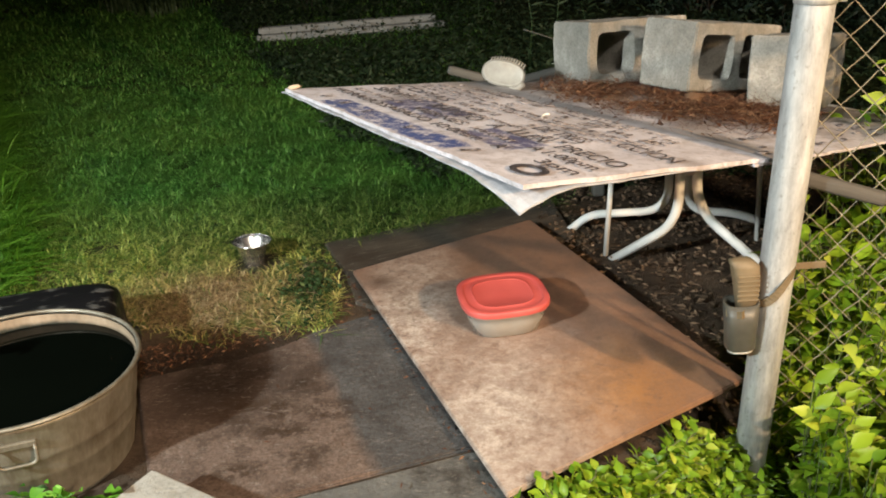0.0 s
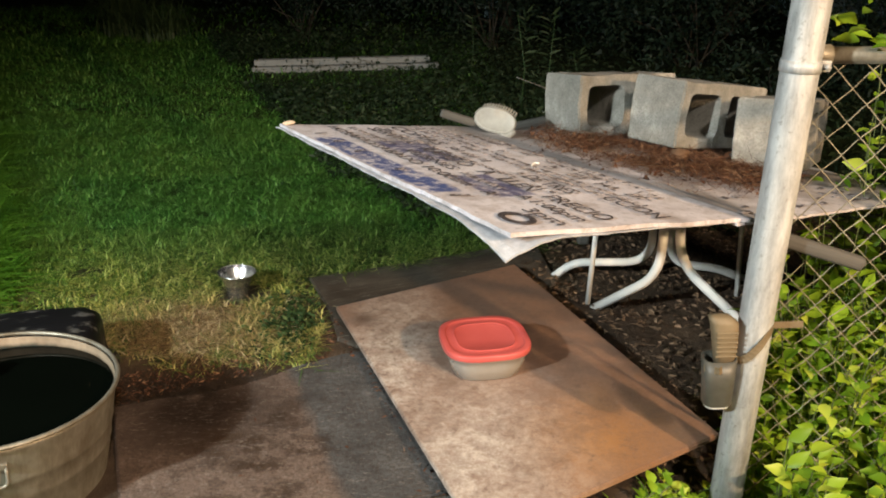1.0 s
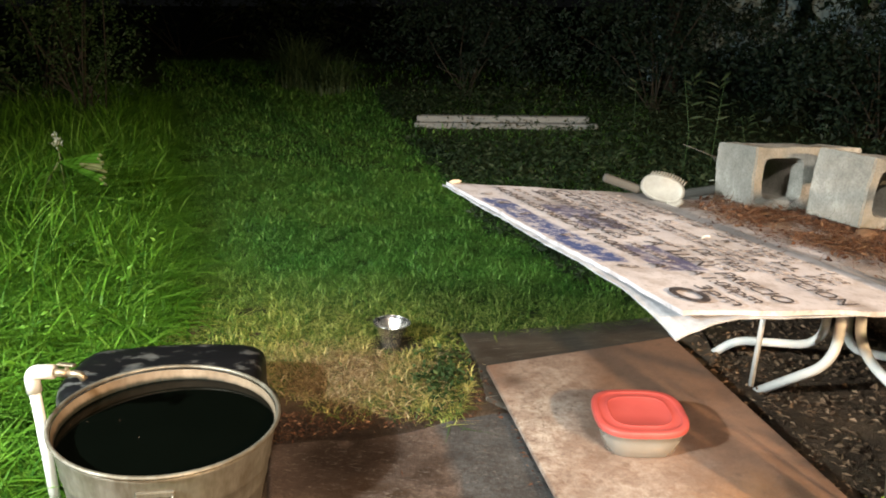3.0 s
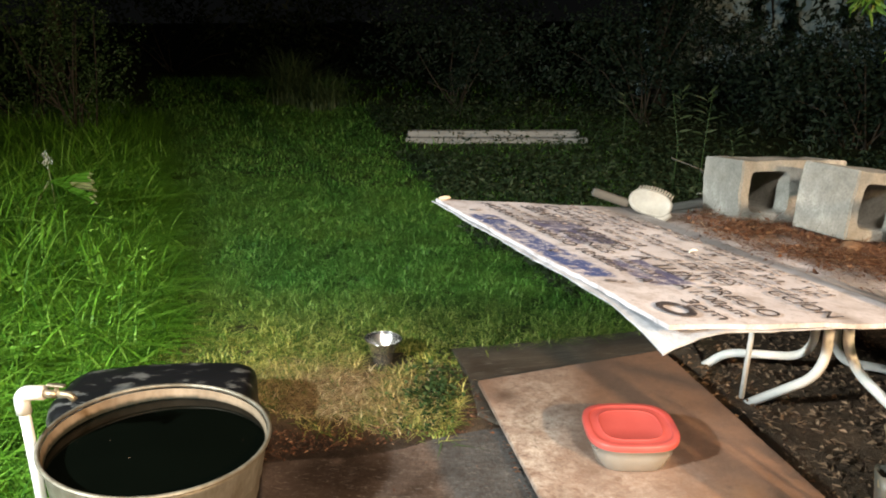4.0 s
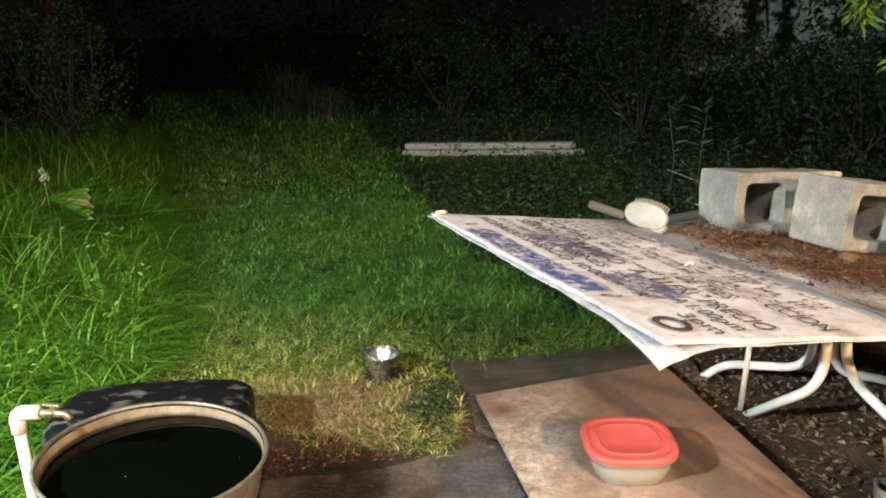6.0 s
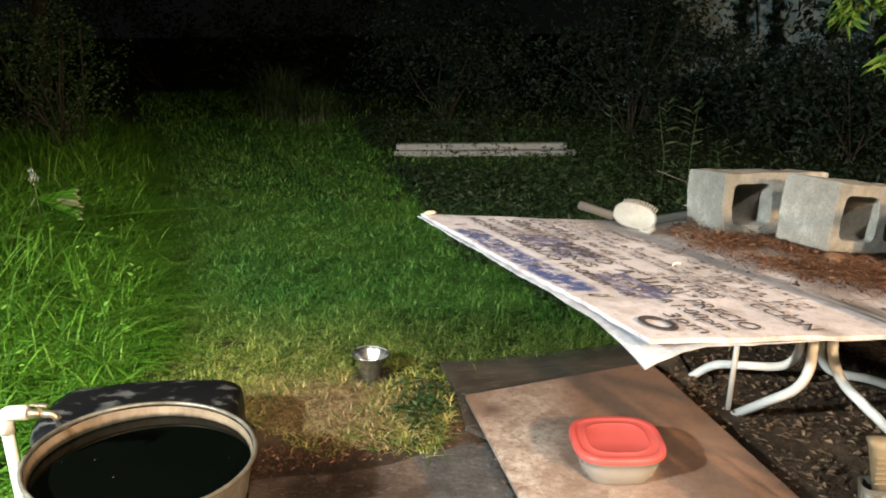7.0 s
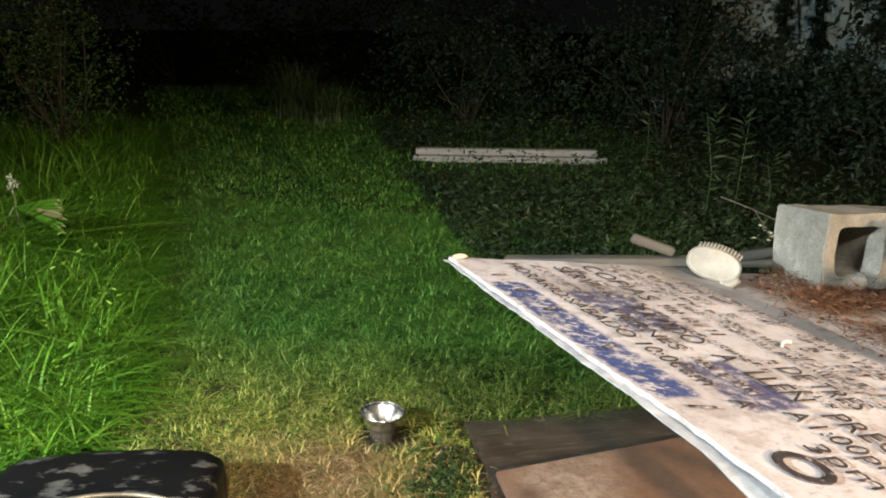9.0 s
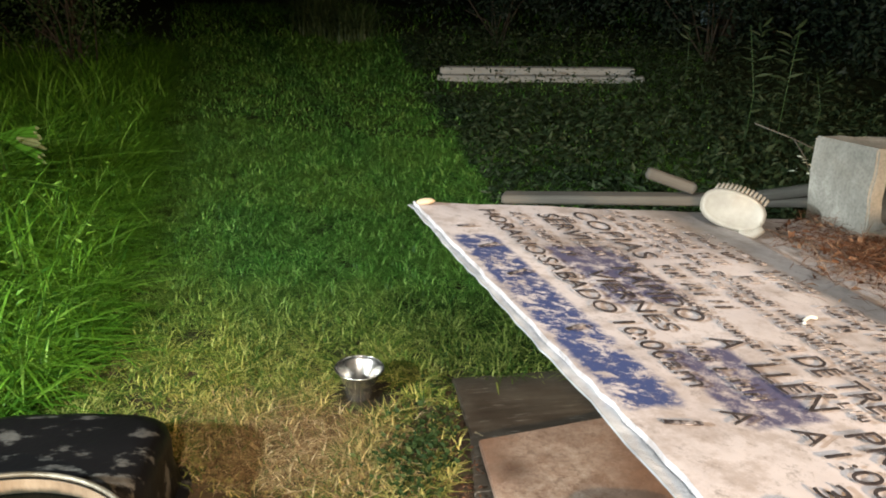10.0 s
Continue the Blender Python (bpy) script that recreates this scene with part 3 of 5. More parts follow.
def build_lawn():
    rng = random.Random(4)
    spots, hs, ws, bs = [], [], [], []

    def sow(n, x0, x1, y0, y1, h, w):
        for _ in range(n):
            x, y = rng.uniform(x0, x1), rng.uniform(y0, y1)
            if rng.random() < bare(x, y) or (h < 0.15 and x < tall_edge(y) - 0.05 + rng.gauss(0, 0.06)) or (y > 3.4 and x > shade_edge(y) + rng.gauss(0, 0.08) and rng.random() < 0.80) or (x + 0.665) ** 2 + (y - 2.74) ** 2 < 0.0095:
                continue
            tuft = 1.15 * noise.noise(Vector((x * 8, y * 8, 5))) + 0.75 * noise.noise(Vector((x * 22, y * 22, 6)))
            if rng.random() < -1.2 * tuft:
                continue
            k = (0.80 + 0.3 * smooth(2.5, 3.6, y)) * (1 + 0.75 * tuft)
            spots.append((x, y, ground_z(x, y) - 0.005))
            hs.append(h * k * rng.uniform(0.5, 1.25))
            ws.append(w * rng.uniform(0.7, 1.3))
            bs.append(rng.uniform(0.5, 2.3))

    sow(115000, -1.9, 1.4, 2.0, 3.6, 0.046, 0.0046)
    sow(7000, -1.15, -0.3, 2.05, 2.75, 0.042, 0.0040)
    sow(130000, -2.9, 0.5, 3.6, 5.6, 0.045, 0.0058)
    sow(88000, -5.2, 0.4, 5.6, 9.8, 0.046, 0.0085)
    sow(26000, -8.5, 0.0, 7.2, 13.5, 0.09, 0.014)
    v, f = blades(spots, hs, ws, bs)
    sheet_mesh("lawn", v, f, LAWN, "short green lawn with a worn straw-coloured patch", "grass", "stuff")


build_lawn()


def build_tall_grass():
    """Clumps whose blades lean together, tall at the back, with dark gaps between."""
    rng = random.Random(9)
    spots, hs, ws, bs, ways = [], [], [], [], []
    for k in range(4400):
        cy = 1.3 + 7.2 * rng.random() ** 1.25
        inward = abs(rng.gauss(0, 0.14)) if k % 3 == 0 else abs(rng.gauss(0, 0.95))
        cx = tall_edge(cy) - inward
        lean, spread = rng.uniform(0, 6.283), rng.uniform(0.02, 0.06)
        tall = (0.17 + 0.20 * smooth(0, 0.6, inward)) * rng.uniform(0.6, 1.35) * (0.75 + 0.25 * smooth(2.2, 3.4, cy))
        broad = rng.random() < 0.3
        for _ in range(rng.randint(8, 18)):
            x, y = cx + rng.gauss(0, spread), cy + rng.gauss(0, spread)
            if x < -6.5 or (x + 0.93) ** 2 + (y - 1.69) ** 2 < 0.3 ** 2 or (x > -1.50 and 1.80 < y < 2.36) or (x > -1.24 and y < 1.9):
                continue
            spots.append((x, y, ground_z(x, y) - 0.01))
            hs.append(tall * rng.uniform(0.45, 1.25))
            ws.append(rng.uniform(0.006, 0.014) if broad else rng.uniform(0.003, 0.008))
            bs.append(rng.uniform(0.4, 2.1))
            ways.append(lean + rng.gauss(0, 0.9))
    v, f = blades(spots, hs, ws, bs, 4, ways)
    sheet_mesh("tall_grass", v, f, TALL, "tall unmown bright green grass and weeds", "grass", "stuff")


build_tall_grass()


def build_straw():
    """Dead grass lying flat on the worn patch."""
    rng = random.Random(14)
    spots, hs, ws, bs = [], [], [], []
    while len(spots) < 3600:
        x, y = rng.gauss(-0.74, 0.15), rng.gauss(2.45, 0.12)
        if y < 2.24 + 0.08 * noise.noise(Vector((x * 6, y * 6, 0))) or x > -0.30 or (x + 0.665) ** 2 + (y - 2.74) ** 2 < 0.008:
            continue
        spots.append((x, y, ground_z(x, y) + rng.uniform(0, 0.012)))
        hs.append(rng.uniform(0.012, 0.038)), ws.append(rng.uniform(0.0016, 0.0034)), bs.append(rng.uniform(2.0, 2.7))
    v, f = blades(spots, hs, ws, bs)
    sheet_mesh("straw", v, f, STRAW, "dead tan grass on the worn patch", "dry grass", "stuff")


build_straw()

def build_clods():
    """Crumbs of mud that lie along the slab's edge and on the bare soil."""
    rng = random.Random(23)
    verts, faces = [], []
    for k in range(420):
        if k < 230:
            x = rng.uniform(-1.0, -0.2)
            y = 2.25 + 0.42 * (x + 0.22) + rng.gauss(0.02, 0.045)
        else:
            x, y = rng.uniform(-0.42, 0.30), 0
            y = 2.80 + 0.47 * (x + 0.37) + rng.gauss(0, 0.03)
        r = 0.0015 + 0.0035 * rng.random() ** 3
        c = Vector((x, y, max(ground_z(x, y), 0.010) + r * 0.3))
        p = len(verts)
        for d in ((1, 0, 0), (0, 1, 0), (-1, 0, 0), (0, -1, 0), (0, 0, 0.7), (0, 0, -0.7)):
            verts.append(tuple(c + Vector(d) * r * rng.uniform(0.6, 1.4)))
        for i in range(4):
            j = (i + 1) % 4
            faces += [(p + i, p + j, p + 4), (p + j, p + i, p + 5)]
    sheet_mesh("mud_crumbs", verts, faces, MUD, "dark crumbs of mud along the slab's edge", "mud", "stuff")


build_clods()

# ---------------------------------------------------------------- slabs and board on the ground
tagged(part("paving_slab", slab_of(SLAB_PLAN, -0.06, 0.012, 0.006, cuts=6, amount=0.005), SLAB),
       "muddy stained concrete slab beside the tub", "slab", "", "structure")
tagged(part("paving_slab", slab_of(NEAR_SLAB_PLAN, -0.06, 0.016, 0.006, cuts=5, amount=0.005), SLAB_GREY),
       "dark grey concrete slab with a dirt-filled joint", "slab", "", "structure")
tagged(part("plywood_sheet", slab_of(PLYWOOD_PLAN, -0.03, 0.017, 0.003, cuts=6, amount=0.006), WETWOOD), "dark wet plywood sheet on the ground", "board")
tagged(part("hardboard_sheet", slab_of(BOARD_PLAN, 0.034, 0.05, 0.003), HARDBOARD), "brown stained hardboard sheet lying on the slabs", "board")
tagged(part("paver", slab_of([(-0.588, 1.515), (-0.38, 1.395), (-0.50, 1.15), (-0.72, 1.26)], 0.01, 0.10, 0.008), PALE), "pale concrete paver by the tub", "paver")


# ---------------------------------------------------------------- the tub
def build_tub():
    m = pose(-0.931, 1.697, 0.26) @ Matrix.Rotation(radians(3.6), 4, "Y") @ pose(0, 0, -0.26) @ Matrix.Diagonal((1.018, 1.018, 1, 1))
    thing = empty("tub", m, "round galvanised steel tub full of dark water", "tub")
    r, h = 0.26, 0.26
    body = [(0.20, 0.0), (0.212, 0.004), (0.215, 0.02), (0.2285, 0.10), (0.2305, 0.103), (0.2302, 0.110), (0.237, 0.15), (0.239, 0.153), (0.2388, 0.160), (0.250, 0.235), (0.253, h - 0.012)]
    inner = [(0.249, h - 0.012), (0.235, 0.15), (0.212, 0.02), (0.0005, 0.015)]
    part("body", lathe(body + inner[:1], 72), TUB, thing, "", True)
    part("lining", lathe(inner, 72), LINING, thing, "rust-stained inner wall with algae", True)
    ring = [(0.2560 + 0.0052 * math.cos(a), h - 0.006 + 0.0052 * math.sin(a)) for a in (math.pi * 2 * k / 10 for k in range(11))]
    part("rolled_rim", lathe(ring, 72), TUB, thing, "", True)
    part("water", lathe([(0.2445, 0.0), (0.12, 0.0), (0.0005, 0.0)], 64), WATER, thing, "still dark water").matrix_local = pose(0, 0, h - 0.036, 0, -1.8, 0)
    for a in (-66, 114):
        k = Matrix.Rotation(radians(a), 4, "Z")
        pts = [k @ Vector(p) for p in rounded([(0.243, -0.034, 0.205), (0.255, -0.036, 0.20), (0.259, -0.036, 0.165), (0.259, 0.036, 0.165), (0.255, 0.036, 0.20), (0.243, 0.034, 0.205)], 0.015)]
        hd = part("handle", tube(pts, 0.004, 8), TUB, thing, "", True)
        part("bracket", box(0.008, 0.078, 0.016, (0.2475, 0, 0.207), 0.003, k), TUB, hd)


build_tub()


# ---------------------------------------------------------------- the food box
def rounded_square(half, r, power=3.2, n=56):
    out = []
    for k in range(n):
        a = 2 * math.pi * k / n
        c, s = math.cos(a), math.sin(a)
        d = (abs(c) ** power + abs(s) ** power) ** (-1 / power)
        out.append((half * d * c, half * d * s))
    return out


def loft(layers, bm=None):
    """Stacked rings of one count, from (ring of (x, y), z)."""
    bm = bm or bmesh.new()
    rings = [[bm.verts.new((x, y, z)) for x, y in ring] for ring, z in layers]
    n = len(rings[0])
    for a, b in zip(rings, rings[1:]):
        for k in range(n):
            bm.faces.new((a[k], a[(k + 1) % n], b[(k + 1) % n], b[k]))
    bm.faces.new(rings[0][::-1])
    bm.faces.new(rings[-1])
    return bm


def build_food_box():
    thing = empty("food_container", pose(0.183, 2.172, 0.05, 0, 0, 11) @ Matrix.Diagonal((0.95, 0.95, 1, 1)), "clear plastic food container with a red lid", "container")
    q = lambda h: rounded_square(h, 0)
    n = Nodes("cloudy_plastic", 0.35)
    n.b.inputs["Transmission Weight"].default_value = 0.62
    n.b.inputs["Roughness"].default_value = 0.2
    CLOUDY = n.colour(n.mix(n.noise(22, 5), (0.72, 0.66, 0.57), (0.88, 0.86, 0.80)))
    part("tub_body", loft([(q(0.092), 0.0), (q(0.100), 0.005), (q(0.116), 0.050), (q(0.120), 0.068), (q(0.1245), 0.070), (q(0.1245), 0.080)]), CLOUDY, thing, "cloudy clear plastic body", True)
    lid = loft([(q(0.123), 0.074), (q(0.1285), 0.0755), (q(0.130), 0.078), (q(0.130), 0.089), (q(0.1292), 0.0915), (q(0.1275), 0.0925), (q(0.1135), 0.0925), (q(0.112), 0.092), (q(0.111), 0.0902), (q(0.1095), 0.0896),
                (q(0.090), 0.0896), (q(0.0888), 0.0902), (q(0.0880), 0.0912), (q(0.0868), 0.0915), (q(0.0848), 0.0915), (q(0.0838), 0.0912), (q(0.0832), 0.0902), (q(0.082), 0.0896), (q(0.02), 0.0896)])
    part("lid", lid, RED, thing, "red plastic lid", True)


build_food_box()


def build_dry_food():
    """The dry food that shows through the container's wall."""
    rng = random.Random(6)
    bm = bmesh.new()
    for k in range(260):
        x, y = rng.uniform(-0.09, 0.09), rng.uniform(-0.09, 0.09)
        if abs(x) ** 3 + abs(y) ** 3 > 0.086 ** 3:
            continue
        r = rng.uniform(0.006, 0.009)
        bmesh.ops.create_icosphere(bm, subdivisions=1, radius=r, matrix=pose(x, y, rng.uniform(0.010, 0.036), rng.uniform(0, 90), 0, rng.uniform(0, 90)) @ Matrix.Diagonal((1, 1, 0.6, 1)))
    tagged(part("dry_food", bm, KIBBLE), "tan dry food inside the clear container", "food").matrix_world = pose(0.183, 2.172, 0.05, 0, 0, 11)


build_dry_food()


# ---------------------------------------------------------------- the table
NA, NB = -0.0894, -0.0668


def top_z(x, y):
    return 0.689 + NA * (x - 0.216) + NB * (y - 1.573)


ANG = math.atan2(0.46, 0.888)
TOP = Matrix.Translation((0.205, 1.485, top_z(0.205, 1.485))) @ Vector((0, 0, 1)).rotation_difference(Vector((-NA, -NB, 1)).normalized()).to_matrix().to_4x4() @ Matrix.Rotation(ANG, 4, "Z")


def build_table():
    thing = empty("folding_table", TOP, "white folding table with bent tube legs", "table")
    part("tabletop", box(1.22, 0.70, 0.035, (0.80, 0.56, -0.034), 0.008), LEG, thing)
    inv = TOP.inverted()

    def world_tube(points, r=0.0148, rad=0.09):
        return tube([inv @ Vector(p) for p in rounded(points, rad, 8)], r, 12)

    part("leg", world_tube([(0.735, 2.47, 0.55), (0.735, 2.47, 0.20), (0.567, 2.65, 0.0)]), LEG, thing, "", True)
    part("leg", world_tube([(0.78, 2.46, 0.55), (0.785, 2.46, 0.25), (1.10, 2.27, -0.02)]), LEG, thing, "", True)
    part("leg", world_tube([(0.80, 2.86, 0.50), (0.80, 2.86, 0.088), (0.53, 2.90, 0.070), (0.457, 2.92, 0.0)]), LEG, thing, "", True)
    part("leg", world_tube([(0.86, 2.85, 0.50), (0.865, 2.85, 0.088), (1.05, 2.87, 0.060), (1.17, 2.90, 0.0)]), LEG, thing, "", True)
    part("collar", box(0.05, 0.03, 0.035, (0, 0, 0), 0.005, inv @ pose(0.758, 2.465, 0.375)), LEG, thing)
    part("brace", world_tube([(0.556, 2.56, 0.52), (0.545, 2.63, 0.03)], 0.0085), LEG, thing, "", True)
    part("brace", world_tube([(1.06, 2.75, 0.50), (1.085, 2.75, 0.0)], 0.0085), LEG, thing, "", True)


build_table()


def quad_sheet(corners, lift, thick, nu=24, nv=40, wave=0.003, seed=0.0, droop=None):
    """A thin rigid sheet over four plan corners (near left, near right, far right, far left) that lies on the table's slope."""
    bm = bmesh.new()
    a, b, c, d = [Vector(p) for p in corners]
    grid = []
    for j in range(nv + 1):
        row = []
        for i in range(nu + 1):
            u, v = i / nu, j / nv
            p = (a * (1 - u) + b * u) * (1 - v) + (d * (1 - u) + c * u) * v
            edge = min(u, 1 - u, v * 1.5, (1 - v) * 1.5)
            p += Vector((noise.noise(Vector((p.x * 40, p.y * 40, seed))), noise.noise(Vector((p.x * 40, p.y * 40, seed + 7))))) * (0.005 if edge < 0.01 else 0)
            z = top_z(p.x, p.y) + lift + wave * noise.noise(Vector((p.x * 7, p.y * 7, seed)))
            if droop:
                z -= droop * max(0, 1 - u * 5.0) ** 1.5 * max(0, 1 - v * 6.0) ** 1.5
            row.append((p.x, p.y, z))
        grid.append(row)
    top = [[bm.verts.new(p) for p in r] for r in grid]
    bot = [[bm.verts.new((x, y, z - thick)) for x, y, z in r] for r in grid]
    for j in range(nv):
        for i in range(nu):
            bm.faces.new((top[j][i], top[j][i + 1], top[j + 1][i + 1], top[j + 1][i]))
            bm.faces.new((bot[j][i], bot[j + 1][i], bot[j + 1][i + 1], bot[j][i + 1]))
    ring = [(0, i) for i in range(nu)] + [(j, nu) for j in range(nv)] + [(nv, i) for i in range(nu, 0, -1)] + [(j, 0) for j in range(nv, 0, -1)]
    for (j, i), (l, k) in zip(ring, ring[1:] + ring[:1]):
        bm.faces.new((bot[j][i], bot[l][k], top[l][k], top[j][i]))
    return bm


LEFT, ALONG = Vector((0.838, 0.545)), Vector((0.545, -0.838))


def on_sign(s, t, up=0.0):
    """The place on the sign s metres in from its left edge and t along it."""
    p = LEFT * (s + 0.98) + ALONG * t
    return Vector((p.x, p.y, top_z(p.x, p.y) + 0.004 + up))


def sign_frame(s, t, up=0.0):
    """Writing runs along the left edge, its tops to the right."""
    x = (on_sign(s, t + 0.1) - on_sign(s, t)).normalized()
    y = (on_sign(s + 0.1, t) - on_sign(s, t)).normalized()
    z = x.cross(y).normalized()
    m = Matrix((x, y, z)).transposed().to_4x4()
    m.translation = on_sign(s, t, up)
    return m


def letters(text, size, bold=0.0):
    """A flat mesh of words in the built-in font."""
    cu = bpy.data.curves.new("words", "FONT")
    cu.body, cu.size, cu.extrude, cu.offset = text, size, 0.0006, bold
    cu.resolution_u = 4
    ob = new("words", cu)
    me = bpy.data.meshes.new_from_object(ob.evaluated_get(bpy.context.evaluated_depsgraph_get()))
    bpy.data.objects.remove(ob)
    bpy.data.curves.remove(cu)
    return me


def build_signs():
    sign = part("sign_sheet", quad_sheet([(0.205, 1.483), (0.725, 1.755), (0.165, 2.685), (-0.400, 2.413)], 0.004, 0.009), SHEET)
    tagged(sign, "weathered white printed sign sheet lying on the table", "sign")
    under = part("backing_sheet", quad_sheet([(0.196, 1.462), (0.715, 1.765), (0.17, 2.67), (-0.412, 2.418)], -0.006, 0.003, seed=4.0, wave=0.004, droop=0.040), BACKING)
    tagged(under, "torn white plastic sheet under the sign with a drooping corner", "plastic sheet")
    second = part("sign_sheet", quad_sheet([(0.690, 1.735), (1.36, 2.20), (0.80, 3.02), (0.13, 2.665)], -0.007, 0.006, seed=9.0), SHEET)
    tagged(second, "second weathered printed sheet under brown leaf litter", "sign")
    # the painted words that can still be read, line by line from the left edge
    lines = ((0.033, 0.066, (("O", -1.242, -1.157),)),
             (0.112, 0.034, (("HORARIO:SABADO 10:00am", -2.17, -1.45), ("A", -1.395, -1.365), ("3pm", -1.25, -1.135))),
             (0.168, 0.034, (("VIERNES", -1.83, -1.60), ("A", -1.345, -1.312), ("1:00pm", -1.295, -1.145))),
             (0.222, 0.044, (("SERVI", -2.14, -1.985), ("RAPIDO", -1.84, -1.625), ("A", -1.57, -1.535), ("LLEN", -1.49, -1.375), ("PRECIO", -1.325, -1.14))),
             (0.300, 0.044, (("COPIAS", -2.15, -1.88), ("DE TRES", -1.50, -1.335))),
             (0.350, 0.042, (("CCION", -1.285, -1.12),)))
    for s, cap, line in lines:
        for text, t0, t1 in line:
            me = letters(text, 0.1, 0.002 if text == "O" else -0.0009)
            xs, ys = [v.co.x for v in me.vertices], [v.co.y for v in me.vertices]
            low = min(ys) if text == "O" else 0.0
            fit = Matrix.Diagonal(((t1 - t0) / (max(xs) - min(xs)), cap / (max(ys) - low), 1, 1)) @ Matrix.Translation((-min(xs), -low, 0))
            me.transform(fit)
            ob = new("lettering", me)
            me.materials.append(BOLDINK)
            ob.parent = sign
            ob.matrix_world = sign_frame(s, t0, 0.0045)
    # large figures along the edge, now plain strokes
    for t, lean, tall in ((-2.07, 8, 0.036), (-1.955, 24, 0.042), (-1.825, 26, 0.042), (-1.62, 22, 0.036), (-1.385, -14, 0.044)):
        part("stroke", box(0.008, tall, 0.001, (0, tall / 2, 0)), INK, sign).matrix_world = sign_frame(0.034, t, 0.0045) @ Matrix.Rotation(radians(lean), 4, "Z")
    # rows of print that has worn past reading
    rng = random.Random(12)
    bm = bmesh.new()
    rows = [(0.168, 0.026, -2.15, -1.90), (0.168, 0.026, -1.56, -1.37), (0.225, 0.030, -1.97, -1.86), (0.268, 0.018, -2.12, -1.34), (0.302, 0.034, -1.84, -1.52), (0.360, 0.024, -2.15, -1.32), (0.395, 0.020, -2.16, -1.20),
            (0.428, 0.036, -2.12, -1.75), (0.432, 0.040, -1.58, -1.22), (0.480, 0.024, -2.10, -1.25), (0.515, 0.020, -2.0, -1.3)]
    for s, h, t0, t1 in rows:
        t = t0
        while t < t1:
            w = rng.uniform(0.5, 0.8) * h
            q = s + rng.gauss(0, 0.0015)
            if noise.noise(Vector((q * 18, t * 14, 3))) > -0.30:
                m = sign_frame(q, t, 0.0045)
                k = 0.17 * h
                box(k, h * rng.uniform(0.7, 1.0), 0.001, (0, h * 0.5, 0), 0, m @ Matrix.Rotation(rng.uniform(-0.15, 0.15), 4, "Z"), bm)
                if rng.random() < 0.7:
                    box(k, h * rng.uniform(0.5, 1.0), 0.001, (w - k, h * 0.5, 0), 0, m @ Matrix.Rotation(rng.uniform(-0.15, 0.15), 4, "Z"), bm)
                if rng.random() < 0.7:
                    box(w * 0.8, k * 0.8, 0.001, (w * 0.4, h * rng.choice((0.1, 0.5, 0.9)), 0), 0, m, bm)
            t += w + h * (rng.uniform(0.15, 0.3) if rng.random() < 0.85 else 0.7)
    tagged(part("worn_print", bm, INK, sign, "rows of worn dark print"), kind="stuff")
    bm = bmesh.new()
    for k in range(46):
        h = rng.choice((0.014, 0.018))
        x, y = 0.70 + rng.random() * 0.45, 0
        u = rng.random()
        p = Vector((0.74, 1.80)).lerp(Vector((1.30, 2.18)), u) + Vector((-0.52, 0.85)) * rng.choice((0.03, 0.065, 0.10, 0.14))
        m = pose(p.x, p.y, top_z(p.x, p.y) - 0.0035, 0, 0, -57)
        box(rng.uniform(0.006, 0.02), h, 0.001, (0, 0, 0), 0, m, bm)
    tagged(part("worn_print", bm, INK, second, "rows of worn dark print"), kind="stuff")


build_signs()


# ---------------------------------------------------------------- concrete blocks
def build_block():
    """A two-cell block: length along x, cells along y, with rounded cells that narrow inwards."""
    L, W, H, n = 0.39, 0.19, 0.19, 48
    bm = bmesh.new()

    def cell(cx, half, y, k):
        ring = []
        for x, z in rounded_square(1.0, 0, 7.0, n):
            ring.append((cx + x * half * k, y, H / 2 + z * 0.064 * k))
        return ring

    def border(x0, x1, ring, y):
        out = []
        cx, cz = (x0 + x1) / 2, H / 2
        for k in range(n):
            a = 2 * math.pi * k / n
            c, s = math.cos(a), math.sin(a)
            f = 1 / max(abs(c), abs(s))
            out.append((cx + c * f * (x1 - x0) / 2, y, cz + s * f * H / 2))
        return out

    for x0, x1 in ((0, L / 2), (L / 2, L)):
        cx = 0.1035 if x0 == 0 else L - 0.1035
        loops = [border(x0, x1, None, W), border(x0, x1, None, 0), cell(cx, 0.072, 0.0, 1.0), cell(cx, 0.072, 0.004, 0.97), cell(cx, 0.072, W / 2, 0.94), cell(cx, 0.072, W, 1.0), border(x0, x1, None, W)]
        vs = [[bm.verts.new(p) for p in r] for r in loops]
        for a, b in zip(vs, vs[1:]):
            for k in range(n):
                bm.faces.new((a[k], b[k], b[(k + 1) % n], a[(k + 1) % n]))
    bmesh.ops.remove_doubles(bm, verts=bm.verts, dist=0.0004)
    inner = [f for f in bm.faces if all(abs(v.co.x - L / 2) < 1e-4 for v in f.verts)]
    bmesh.ops.delete(bm, geom=inner, context="FACES")
    bmesh.ops.recalc_face_normals(bm, faces=bm.faces)
    edges = [e for e in bm.edges if e.is_manifold and e.calc_face_angle(0) > 1.2 and (abs(e.verts[0].co.x) < 1e-4 or abs(e.verts[0].co.x - L) < 1e-4 or e.verts[0].co.z < 1e-4 or e.verts[0].co.z > H - 1e-4)]
    bmesh.ops.bevel(bm, geom=edges, offset=0.004, segments=2, affect="EDGES")
    return rough_up(rough_up(bm, 0.0022, 30), 0.0035, 11, 3.0)


